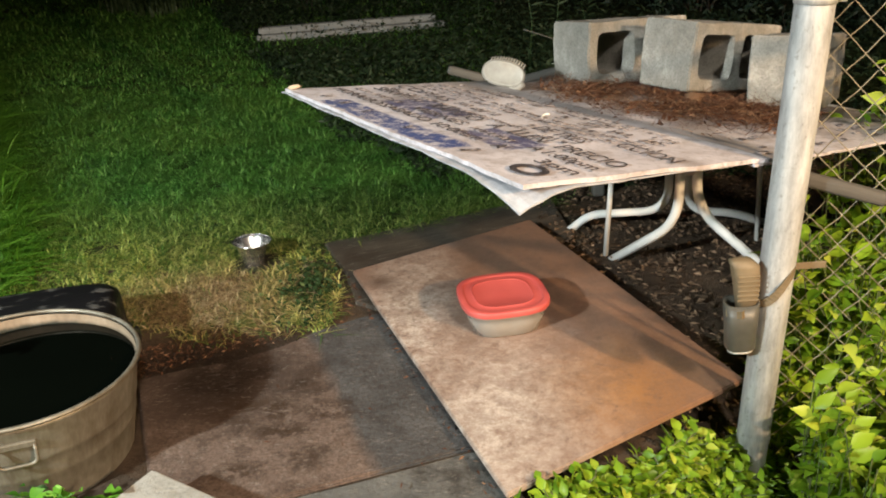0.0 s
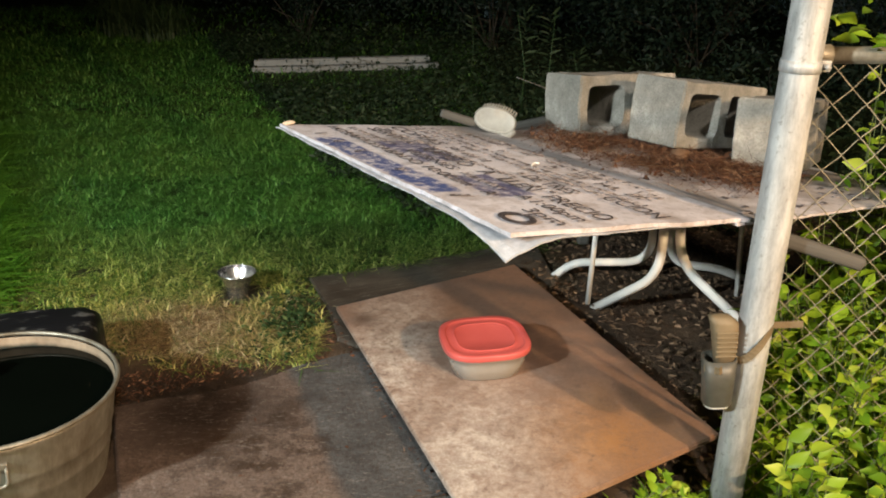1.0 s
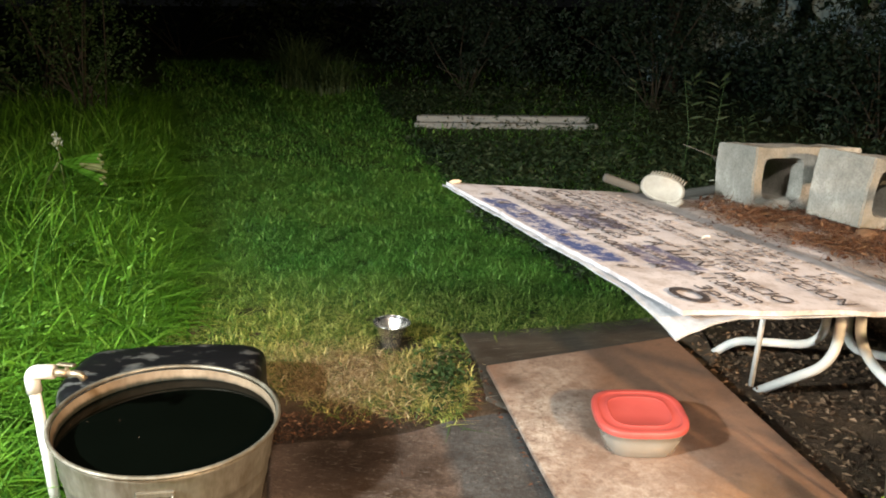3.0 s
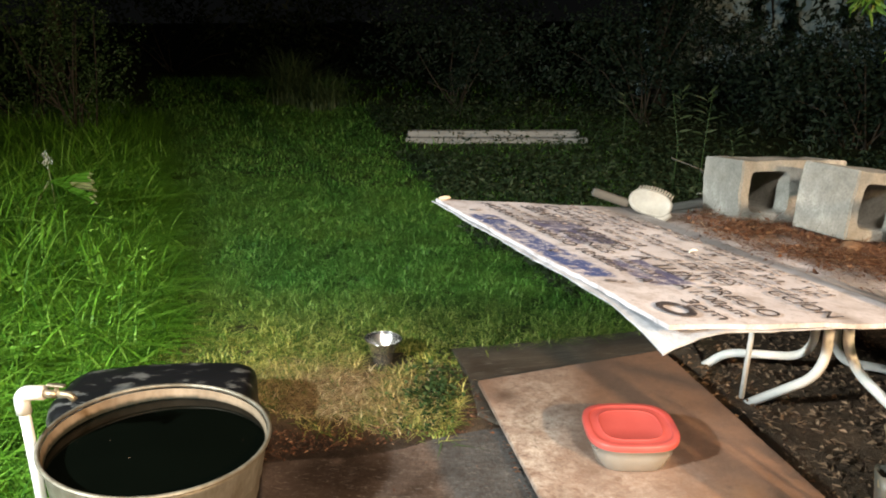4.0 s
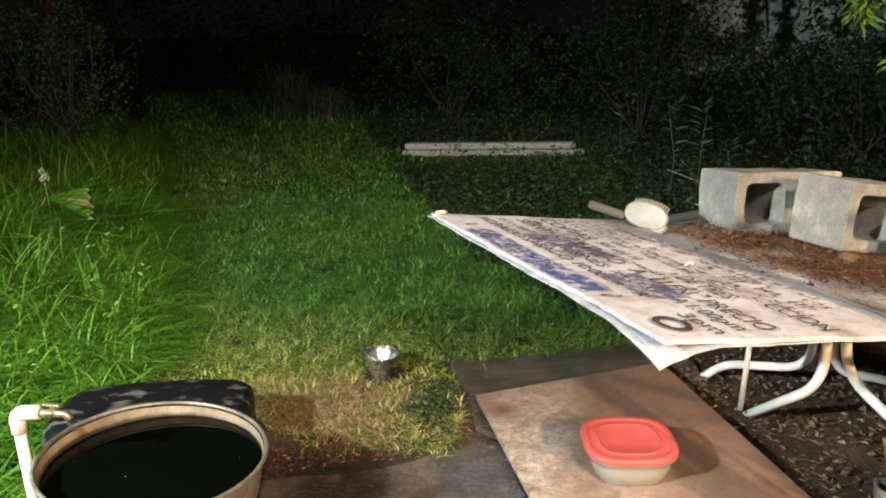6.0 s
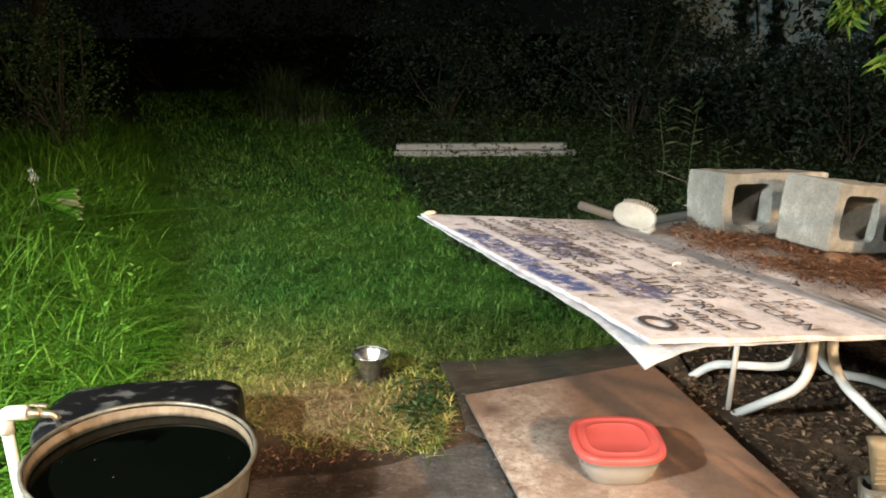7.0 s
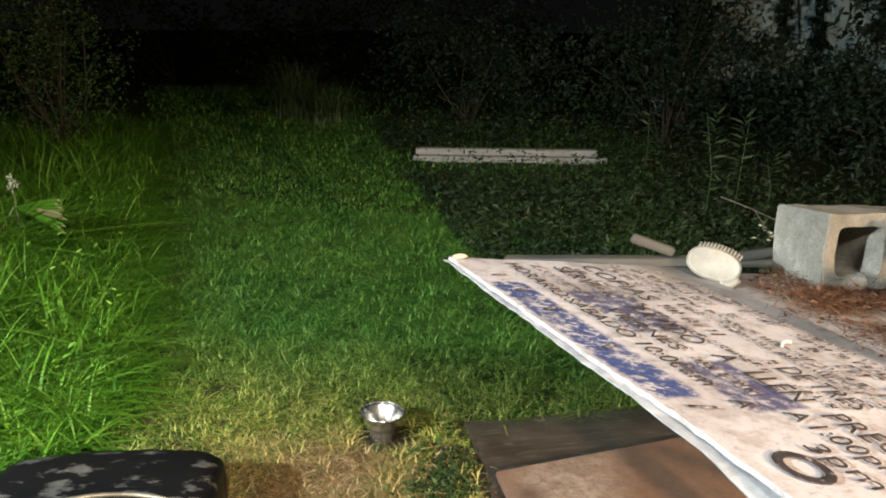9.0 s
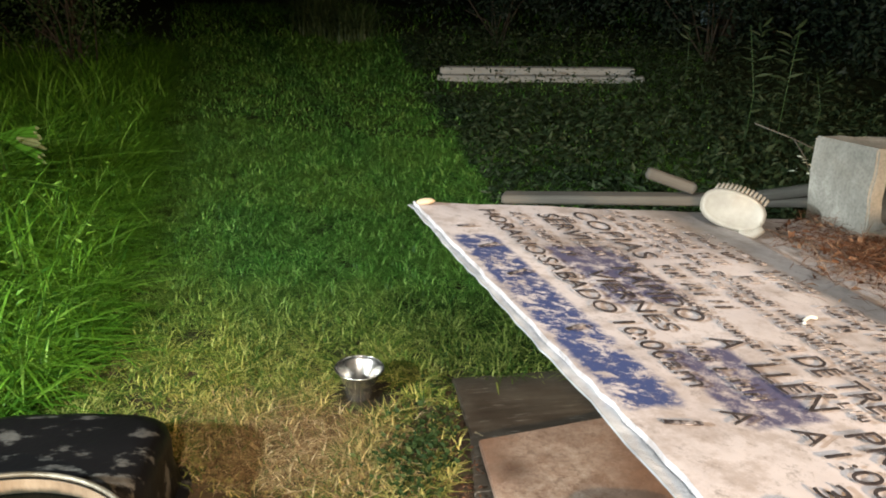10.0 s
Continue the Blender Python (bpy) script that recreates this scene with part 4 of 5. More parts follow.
def block(corner, turn, dip, roll, label):
    """A block with its near lower corner at a place, turned, dipped along its length and rolled about it."""
    ob = part("concrete_block", build_block(), CONCRETE)
    ob.matrix_world = Matrix.Translation(corner) @ Matrix.Rotation(radians(turn), 4, "Z") @ Matrix.Rotation(radians(dip), 4, "Y") @ Matrix.Rotation(radians(roll), 4, "X")
    return tagged(ob, label, "block", "blocks on the table")


block((0.487, 2.656, 0.594), 28.6, 3.4, -5.2, "grey hollow concrete block lying on its side, cell showing")
block((0.735, 2.449, 0.612), 34.7, 9.0, -1.0, "grey hollow concrete block tipped over in leaf litter")
block((1.041, 2.279, 0.582), 59.4, 8.0, -1.5, "grey hollow concrete block lying near the fence")


# ---------------------------------------------------------------- leaves and plants
def leaf_mesh(name, places, ways, lengths, widths, material, fold=0.18, curl=0.15, fine=False):
    """Many folded leaves: a place, a direction, a length and a width each. Fine ones have a rounded outline and a bend."""
    P, D = np.array(places, float), np.array(ways, float)
    L, W = np.array(lengths, float)[:, None], np.array(widths, float)[:, None]
    D /= np.linalg.norm(D, axis=1)[:, None]
    R = np.random.normal(size=P.shape)
    R[:, 2] *= 0.35
    S = np.cross(D, np.cross(D, R))
    S /= np.linalg.norm(S, axis=1)[:, None] + 1e-9
    U = np.cross(S, D)
    U[U[:, 2] < 0] *= -1
    if fine:
        rows = ((0.0, 0.05), (0.17, 0.55), (0.38, 0.98), (0.58, 0.92), (0.80, 0.46), (1.0, 0.01))
        cols = []
        for t, w in rows:
            mid = P + D * L * t - U * L * curl * 2.2 * t * t
            cols += [mid + S * W * 0.5 * w + U * W * fold * w, mid, mid - S * W * 0.5 * w + U * W * fold * w]
        n = 3 * len(rows)
        quad = [(r * 3 + i, r * 3 + i + 1, r * 3 + i + 4, r * 3 + i + 3) for r in range(len(rows) - 1) for i in (0, 1)]
    else:
        cols = [P, P + D * L * 0.42 + S * W * 0.5 + U * W * fold, P + D * L - U * L * curl, P + D * L * 0.42 - S * W * 0.5 + U * W * fold, P + D * L * 0.45]
        n, quad = 5, [(0, 1, 2, 4), (0, 4, 2, 3)]
    v = np.stack(cols, 1).reshape(-1, 3)
    k = np.arange(len(P))[:, None] * n
    f = np.concatenate([k + np.array([q]) for q in quad], 0)
    me = bpy.data.meshes.new(name)
    me.from_pydata(v.tolist(), [], f.tolist())
    if fine:
        me.polygons.foreach_set("use_smooth", [True] * len(me.polygons))
    ob = new(name, me)
    me.materials.append(material)
    return ob


def ribbon(points, width, thick, bm=None):
    """A flat strap along points, its breadth upright."""
    bm = bm or bmesh.new()
    pts = [Vector(q) for q in points]
    rings = []
    for i, q in enumerate(pts):
        d = (pts[min(i + 1, len(pts) - 1)] - pts[max(i - 1, 0)]).normalized()
        out = d.cross(Vector((0, 0, 1))).normalized()
        up = out.cross(d).normalized()
        rings.append([bm.verts.new(q + out * a + up * b) for a, b in ((thick / 2, width / 2), (thick / 2, -width / 2), (-thick / 2, -width / 2), (-thick / 2, width / 2))])
    for a, b in zip(rings, rings[1:]):
        for k in range(4):
            bm.faces.new((a[k], b[k], b[(k + 1) % 4], a[(k + 1) % 4]))
    bm.faces.new(rings[0]), bm.faces.new(rings[-1][::-1])
    bmesh.ops.recalc_face_normals(bm, faces=bm.faces)
    return bm


def ball(rng, c, r):
    while True:
        p = np.array([rng.uniform(-1, 1) for _ in range(3)])
        d = p @ p
        if 0.12 < d < 1:
            return np.array(c) + p * np.array(r)


def bush(name, at, lumps, n, size, material, label, category, stems=6, seed=1, height=1.0):
    """A shrub: a few bent stems and a crown of leaves in uneven lumps."""
    rng = random.Random(seed)
    x, y = at
    thing = empty(name, pose(x, y, ground_z(x, y)), label, category)
    bm = bmesh.new()
    for k in range(stems):
        c, r = lumps[k % len(lumps)]
        tip = Vector(ball(rng, c, r))
        mid = tip * 0.5 + Vector((rng.uniform(-.1, .1), rng.uniform(-.1, .1), 0.1))
        tube([(rng.uniform(-.1, .1), rng.uniform(-.1, .1), -0.05), mid, tip], 0.010 * height, 6, bm, True, 0.3)
    part("trunk", bm, BARK, thing, "", True)
    P, D, L, W = [], [], [], []
    knot = None
    for k in range(n):
        if k % 26 == 0:
            c, r = rng.choice(lumps)
            knot = np.array(c) + np.array([max(-2.0, min(2.0, rng.gauss(0, 1))) for _ in range(3)]) * np.array(r) * 0.55
        p = knot + np.array([rng.gauss(0, 1) for _ in range(3)]) * size * 1.5
        if p[2] < 0.02 or noise.noise(Vector(p * 2.3) + Vector((seed, 0, 0))) + 0.5 * noise.noise(Vector(p * 6.0)) < -0.08:
            continue
        P.append(p)
        D.append((rng.gauss(0, 1), rng.gauss(-0.35, 1), rng.gauss(-0.1, 0.6)))
        s = size * rng.uniform(0.6, 1.35)
        L.append(s), W.append(s * 0.42)
    ob = leaf_mesh("crown", P, D, L, W, material)
    ob.parent = thing
    return thing


np.random.seed(5)

# ---------------------------------------------------------------- the cup, the bin, the pipe
def build_cup():
    thing = empty("steel_cup", pose(-0.672, 2.735, 0.004, -1, 3, 0), "small flared stainless steel cup standing in the grass", "cup")
    h = 0.094
    prof = [(0.0005, 0.0), (0.030, 0.0), (0.0335, 0.003), (0.0345, 0.010), (0.0395, 0.034), (0.0420, 0.046), (0.0440, 0.048), (0.0450, 0.051), (0.0600, h - 0.008), (0.0655, h - 0.002), (0.067, h), (0.0655, h), (0.0590, h - 0.008), (0.0435, 0.051), (0.038, 0.034), (0.031, 0.004), (0.0005, 0.003)]
    part("bowl", lathe(prof, 40), STEEL, thing, "", True)
    part("water", lathe([(0.0375, 0.036), (0.02, 0.036), (0.0005, 0.036)], 32), WATER, thing, "dark water in the cup")
    part("rim", lathe([(0.066 + 0.0022 * math.cos(a), h + 0.0022 * math.sin(a)) for a in (2 * math.pi * k / 8 for k in range(9))], 40), STEEL, thing, "", True)


build_cup()


def build_bin():
    thing = empty("black_pan", pose(-1.165, 2.075, 0.0, -3, -1, 18), "upturned black plastic pan with dusty patches", "pan")
    def ring(hx, hy, n=48):
        return [(x * hx, y * hy) for x, y in rounded_square(1.0, 0, 4.4, n)]
    part("rim", rough_up(loft([(ring(0.305, 0.215), 0.0), (ring(0.308, 0.218), 0.01), (ring(0.305, 0.215), 0.02), (ring(0.285, 0.19), 0.024)]), 0.003, 9), BLACK, thing, "", True)
    body = loft([(ring(0.288, 0.195), 0.016), (ring(0.284, 0.190), 0.07), (ring(0.281, 0.185), 0.142), (ring(0.274, 0.178), 0.166), (ring(0.258, 0.163), 0.181), (ring(0.225, 0.135), 0.188), (ring(0.10, 0.07), 0.186)])
    part("shell", rough_up(body, 0.007, 9), BLACK, thing, "", True)


build_bin()


def build_water_pipe():
    thing = empty("water_pipe", pose(-1.205, 1.60, 0.0), "white plastic water pipe with an elbow and a tap", "pipe")
    part("pipe", tube([(0.02, -0.01, -0.02), (0.012, -0.005, 0.18), (0.0, 0.0, 0.375)], 0.0125, 16), PVC, thing, "", True)
    part("elbow", tube(rounded([(0.001, 0, 0.335), (0, 0, 0.385), (0.055, 0.008, 0.388)], 0.02, 8), 0.0170, 18), PVC, thing, "", True)
    tap = part("tap", tube([(0.055, 0.008, 0.386), (0.085, 0.014, 0.384)], 0.010, 14), BRASS, thing, "tarnished metal tap", True)
    part("spout", tube(rounded([(0.085, 0.014, 0.384), (0.112, 0.02, 0.382), (0.122, 0.022, 0.368)], 0.012), 0.0085, 12), BRASS, tap, "", True)
    part("lever", box(0.045, 0.012, 0.006, (0.085, 0.013, 0.406), 0.002, None), BRASS, tap)
    part("stem", tube([(0.085, 0.014, 0.385), (0.085, 0.014, 0.405)], 0.005, 8), BRASS, tap)


build_water_pipe()


def floating_specks():
    """A few bits of leaf that drift on the tub's water."""
    rng = random.Random(17)
    P, D, L, W = [], [], [], []
    for _ in range(4):
        a, r = rng.uniform(0, 6.28), 0.22 * rng.random() ** 0.5
        x, y = -0.934 + r * math.cos(a), 1.693 + r * math.sin(a)
        P.append((x, y, 0.2255 - 0.031 * (x + 0.931)))
        D.append((rng.gauss(0, 1), rng.gauss(0, 1), 0.0)), L.append(rng.uniform(0.003, 0.006)), W.append(rng.uniform(0.001, 0.0025))
    tagged(leaf_mesh("leaf_litter", P, D, L, W, FALLEN, 0.05, 0.0), "few small bits of leaf floating on the tub's water", "leaf litter", "", "stuff")


floating_specks()


# ---------------------------------------------------------------- small things on the table
def build_brush():
    c = Vector((0.222, 2.60, 0))
    m = pose(c.x, c.y, top_z(c.x, c.y) + 0.040, 0, 14, -8) @ Matrix.Rotation(radians(-24), 4, "X") @ Matrix.Scale(0.88, 4)
    thing = empty("scrubbing_brush", m, "white plastic scrubbing brush lying on its edge", "brush")
    def ring(hx, hz, n=36):
        return [(x * hx, z * hz) for x, z in rounded_square(1.0, 0, 2.4, n)]
    b = loft([(ring(0.056, 0.030), -0.014), (ring(0.066, 0.038), -0.013), (ring(0.074, 0.044), -0.006), (ring(0.075, 0.045), 0.004), (ring(0.070, 0.041), 0.011), (ring(0.066, 0.038), 0.0125), (ring(0.061, 0.034), 0.011), (ring(0.055, 0.029), 0.0085), (ring(0.02, 0.01), 0.008)])
    bmesh.ops.transform(b, matrix=Matrix.Rotation(radians(90), 4, "X"), verts=b.verts)
    part("back", b, BRUSH, thing, "", True)
    for k in range(13):
        x = -0.055 + 0.0095 * k
        z = 0.034 * math.sqrt(max(0, 1 - (x / 0.078) ** 2))
        part("tuft", tube([(x, 0.006, z + 0.002), (x + 0.006, 0.012, z + 0.027)], 0.0034, 7), BRISTLE, thing, "", True)
    part("handle_end", tube(rounded([(0.03, -0.004, -0.046), (0.058, -0.006, -0.044), (0.074, -0.004, -0.018)], 0.03), 0.0115, 12), BRUSH, thing, "", True)


build_brush()
pt = Vector((0.303, 2.11))
tagged(part("plastic_scrap", tube(rounded([(-0.022, -0.012, 0), (-0.012, 0.006, 0.002), (0.010, 0.014, 0.004), (0.022, 0.008, 0.002)], 0.012), 0.004, 8), PVC, None, "", True), "curled white plastic scrap on the sign", "scrap").matrix_world = pose(pt.x, pt.y, top_z(pt.x, pt.y) + 0.007, 0, 0, 30) @ Matrix.Scale(0.72, 4)
pt = Vector((-0.372, 2.40))
tagged(part("stone", rough_up(lathe([(0.0005, 0.0), (0.012, 0.0), (0.016, 0.007), (0.010, 0.015), (0.0005, 0.017)], 12), 0.003, 60), STONE, None, "", True), "small tan stone on the sign's corner", "stone").matrix_world = pose(pt.x, pt.y, top_z(pt.x, pt.y) + 0.007, 0, 0, 20) @ Matrix.Diagonal((1.25, 0.6, 0.65, 1))


def clod(x, y, size, label):
    bm = bmesh.new()
    bmesh.ops.create_icosphere(bm, subdivisions=3, radius=1.0)
    for v in bm.verts:
        v.co *= 1 + 0.35 * noise.noise(v.co * 1.6 + Vector((x * 9, y * 9, 0))) + 0.12 * noise.noise(v.co * 5)
    bmesh.ops.scale(bm, vec=size, verts=bm.verts)
    tagged(part("clod", bm, CLOD, None, "", True), label, "clod").matrix_world = pose(x, y, top_z(x, y) + size[2] * 0.55, 0, 0, 30)


clod(0.748, 2.425, (0.034, 0.024, 0.020), "brown lump of dry soil under the tipped block")


def build_litter():
    """Dry leaves and needles round the blocks."""
    rng = random.Random(21)
    P, D, L, W = [], [], [], []
    while len(P) < 8500:
        u, v = rng.random(), rng.gauss(0, 0.13)
        p = Vector((0.30, 2.62)).lerp(Vector((0.98, 2.20)), u) + Vector((0.5, 0.8)) * v
        if noise.noise(Vector((p.x * 6, p.y * 6, 2))) < -0.25 or p.x < 0.30 + 0.25 * rng.random():
            continue
        P.append((p.x, p.y, top_z(p.x, p.y) + rng.uniform(0.002, 0.018)))
        D.append((rng.gauss(0, 1), rng.gauss(0, 1), rng.gauss(0.1, 0.25)))
        needle = rng.random() < 0.84
        s = rng.uniform(0.025, 0.075) if needle else rng.uniform(0.008, 0.024)
        L.append(s), W.append(0.0015 if needle else s * rng.uniform(0.3, 0.6))
    ob = leaf_mesh("leaf_litter", P, D, L, W, LITTER)
    tagged(ob, "reddish brown dry leaves and needles round the blocks", "leaf litter", "", "stuff")
    # on the soil below the table
    P, D, L, W = [], [], [], []
    for _ in range(7500):
        x, y = rng.uniform(0.35, 1.7), rng.uniform(1.75, 3.6)
        P.append((x, y, ground_z(x, y) + rng.uniform(0.0, 0.02)))
        D.append((rng.gauss(0, 1), rng.gauss(0, 1), rng.gauss(0.1, 0.2)))
        s = rng.uniform(0.008, 0.032)
        L.append(s), W.append(s * rng.uniform(0.15, 0.6))
    tagged(leaf_mesh("leaf_litter", P, D, L, W, FALLEN), "dark fallen leaves on the soil below the table", "leaf litter", "", "stuff")

    # crumbs and bits of grass along the joint of slab and board, and strewn over the slab
    P, D, L, W = [], [], [], []
    for k in range(120):
        u = rng.random()
        if k < 100:
            x, y = -0.295 + 0.452 * u - abs(rng.gauss(0, 0.014)) - 0.004, 2.556 - 1.103 * u - rng.gauss(0, 0.008)
        else:
            x, y = rng.uniform(-0.75, 0.0), rng.uniform(1.45, 2.10)
            if y > 2.05 + 0.42 * (x + 0.4) or (x + 0.93) ** 2 + (y - 1.69) ** 2 < 0.08:
                continue
        P.append((x, y, 0.024 + rng.uniform(0, 0.006)))
        D.append((rng.gauss(0, 1), rng.gauss(0, 1), rng.gauss(0, 0.12)))
        s = rng.uniform(0.006, 0.022)
        L.append(s), W.append(s * rng.uniform(0.12, 0.5))
    tagged(leaf_mesh("leaf_litter", P, D, L, W, LITTER), "bits of dead grass and leaf on the slab", "leaf litter", "", "stuff")

    # brown mulch on the bare soil between the slab and the grass
    P, D, L, W = [], [], [], []
    for _ in range(2600):
        x = rng.uniform(-1.0, -0.28)
        y = 2.005 + 0.522 * (x + 0.825) + 0.19 * rng.random() ** 0.8
        P.append((x, y, max(ground_z(x, y), 0.0) + rng.uniform(0.001, 0.009)))
        D.append((rng.gauss(0, 1), rng.gauss(0, 1), rng.gauss(0.05, 0.18)))
        s = rng.uniform(0.004, 0.019)
        L.append(s), W.append(s * rng.uniform(0.08, 0.40))
    tagged(leaf_mesh("leaf_litter", P, D, L, W, LITTER), "trodden brown leaf mulch between the slab and the grass", "leaf litter", "", "stuff")


build_litter()


# ---------------------------------------------------------------- lumber
def timber(size, m, material, label):
    ob = part("timber", rough_up(box(*size, (0, 0, 0), min(0.012, min(size) * 0.38), None, None, 3), 0.002, 9), material)
    ob.matrix_world = m
    return tagged(ob, label, "timber")


timber((1.60, 0.06, 0.028), pose(0.42, 3.24, 0.497, 0, -3.5, 0), OLDWOOD, "weathered grey plank behind the table")
timber((0.150, 0.03, 0.034), pose(0.108, 3.225, 0.535, 0, 18, 4), OLDWOOD, "short weathered wooden offcut behind the table")
timber((0.30, 0.03, 0.032), pose(0.465, 3.222, 0.534, 0, -12, 2), OLDWOOD, "weathered wooden offcut leaning on the plank behind the table")
timber((0.05, 0.05, 0.47), pose(0.62, 3.28, 0.235), OLDWOOD, "short wooden stake that carries a plank")
timber((0.188, 0.028, 0.032), pose(0.884, 1.748, 0.561, 0, 17.7, 0), OLDWOOD, "weathered grey plank end jutting out behind the fence")
timber((1.76, 0.10, 0.10), pose(-0.97, 7.915, 0.005, 0, 0, 8), LUMBER, "pale timber lying at the edge of the lawn")
timber((1.66, 0.10, 0.06), pose(-1.01, 7.975, 0.086, 0, 0, 8.6), LUMBER, "pale timber stacked on another at the lawn's edge")


# ---------------------------------------------------------------- the fence
PX, PY = 0.745, 1.72


def build_post():
    thing = empty("fence_post", pose(PX - 0.008, PY, -0.24, 0, 1.4, 0), "galvanised steel fence post with weathered paint", "fence post")
    part("pipe", tube([(0, 0, 0), (0, 0, 0.7), (0, 0, 1.6), (0, 0, 2.4)], 0.036, 32), POST, thing, "", True)
    for z in (1.195,):
        band = part("tension_band", lathe([(0.0362, z - 0.011), (0.0385, z - 0.011), (0.0385, z + 0.011), (0.0362, z + 0.011)], 32), POST, thing, "", True)
        part("bolt", tube([(0.044, -0.022, z), (0.044, 0.022, z)], 0.006, 8), POST, band, "", True)
        part("lug", box(0.022, 0.012, 0.022, (0.046, 0, z), 0.003), POST, band)


build_post()


def build_fence():
    thing = empty("chain_link_fence", pose(PX + 0.05, PY + 0.052, 0), "chain link fence overgrown with weeds", "fence")
    part("top_rail", tube([(-0.012, 0, 0.967), (0.6, 0, 0.967), (2.4, 0, 0.967)], 0.0175, 16), RAIL, thing, "", True)
    part("rail_end", lathe([(0.0005, -0.006), (0.021, -0.006), (0.021, 0.045), (0.018, 0.048)], 18), RAIL, thing, "", True).matrix_local = pose(0.0, 0, 0.967, 0, 90, 0)
    part("tension_bar", box(0.006, 0.016, 1.15, (0.004, 0, 0.48), 0.002), POST, thing)
    w, h, r = 0.068, 0.068, 0.00135
    shared = []
    z0 = -0.22
    rows = 36
    for flip in (0, 1):
        pts = []
        for k in range(rows):
            a = (k + flip) % 2
            x, z = (w / 2 if a else 0.0), z0 + k * h / 2
            s = 1 if a else -1
            pts += [(x - s * 0.004, 0.0028 * (1 if flip else -1), z - 0.004), (x + s * 0.001, 0, z), (x - s * 0.004, -0.0028 * (1 if flip else -1), z + 0.004)]
        shared.append(mesh_of("wire", tube(pts, r, 5), True))
        shared[-1].materials.append(WIRE)
    # every other wire starts half a diamond higher, so that the loops hook into one another
    for k in range(58):
        ob = new("wire", shared[k % 2])
        ob.parent = thing
        ob.location = (k * w / 2, 0.0012 * (k % 2), 0)


build_fence()


def build_sheath():
    thing = empty("sheath", pose(0.681, 1.695, 0.222, 0, -2, 0), "tan and grey sheath strapped to the fence post", "sheath")
    def ring(hx, hy, ox=0, n=28):
        return [(x * hx + ox, y * hy) for x, y in rounded_square(1.0, 0, 3.0, n)]
    part("holder", loft([(ring(0.026, 0.020), 0.0), (ring(0.031, 0.025), 0.006), (ring(0.034, 0.028), 0.07), (ring(0.036, 0.030, -0.002), 0.118), (ring(0.032, 0.026, -0.002), 0.116), (ring(0.028, 0.022), 0.03)]), SHEATH, thing, "grey-green moulded holder", True)
    flap = loft([(ring(0.020, 0.016, 0.008), 0.10), (ring(0.024, 0.019, 0.008), 0.13), (ring(0.027, 0.021, 0.006), 0.165), (ring(0.029, 0.021, 0.002), 0.20), (ring(0.024, 0.016, -0.008), 0.214), (ring(0.010, 0.006, -0.012), 0.217)])
    f = part("grip", flap, TAN, thing, "tan ribbed grip", True)
    for k in range(6):
        part("rib", box(0.046, 0.004, 0.004, (0.006, -0.021, 0.128 + 0.011 * k), 0.0015), TAN, f)
    part("toe_cap", loft([(ring(0.020, 0.016), -0.006), (ring(0.0265, 0.021), -0.002), (ring(0.0275, 0.022), 0.010)]), PVC, thing, "white toe cap", True)
    loop = []
    for k in range(29):
        a = radians(-205 + 260 * k / 28)
        loop.append((0.0735 + 0.0395 * math.cos(a), 0.025 + 0.0395 * math.sin(a), 0.105 + 0.075 * smooth(-1.0, 1.0, math.cos(a))))
    part("strap", ribbon([(-0.036, -0.012, 0.098), (-0.01, -0.034, 0.100)] + loop[6:], 0.017, 0.0025), TAN, thing, "tan webbing strap")
    part("strap_tail", box(0.075, 0.004, 0.016, (0.150, 0.042, 0.168), 0.001), TAN, thing)


build_sheath()


# ---------------------------------------------------------------- weeds round the fence
def sprig(rng, base, height, lean, n, size, P, D, L, W, stems):
    b = Vector(base)
    tip = b + Vector((lean[0], lean[1], height))
    stems.append([b, b.lerp(tip, 0.5) + Vector((rng.gauss(0, .01), rng.gauss(0, .01), 0.01)), tip])
    for k in range(n):
        t = (k + 0.7) / n
        p = b.lerp(tip, t)
        a = k * 2.4 + rng.uniform(-0.4, 0.4)
        P.append(tuple(p))
        D.append((math.cos(a), math.sin(a), rng.uniform(-0.1, 0.6) + (0.5 if k > n - 3 else 0)))
        s = size * rng.uniform(0.5, 1.35) * (0.7 + 0.3 * t)
        L.append(s), W.append(s * rng.uniform(0.50, 0.68))


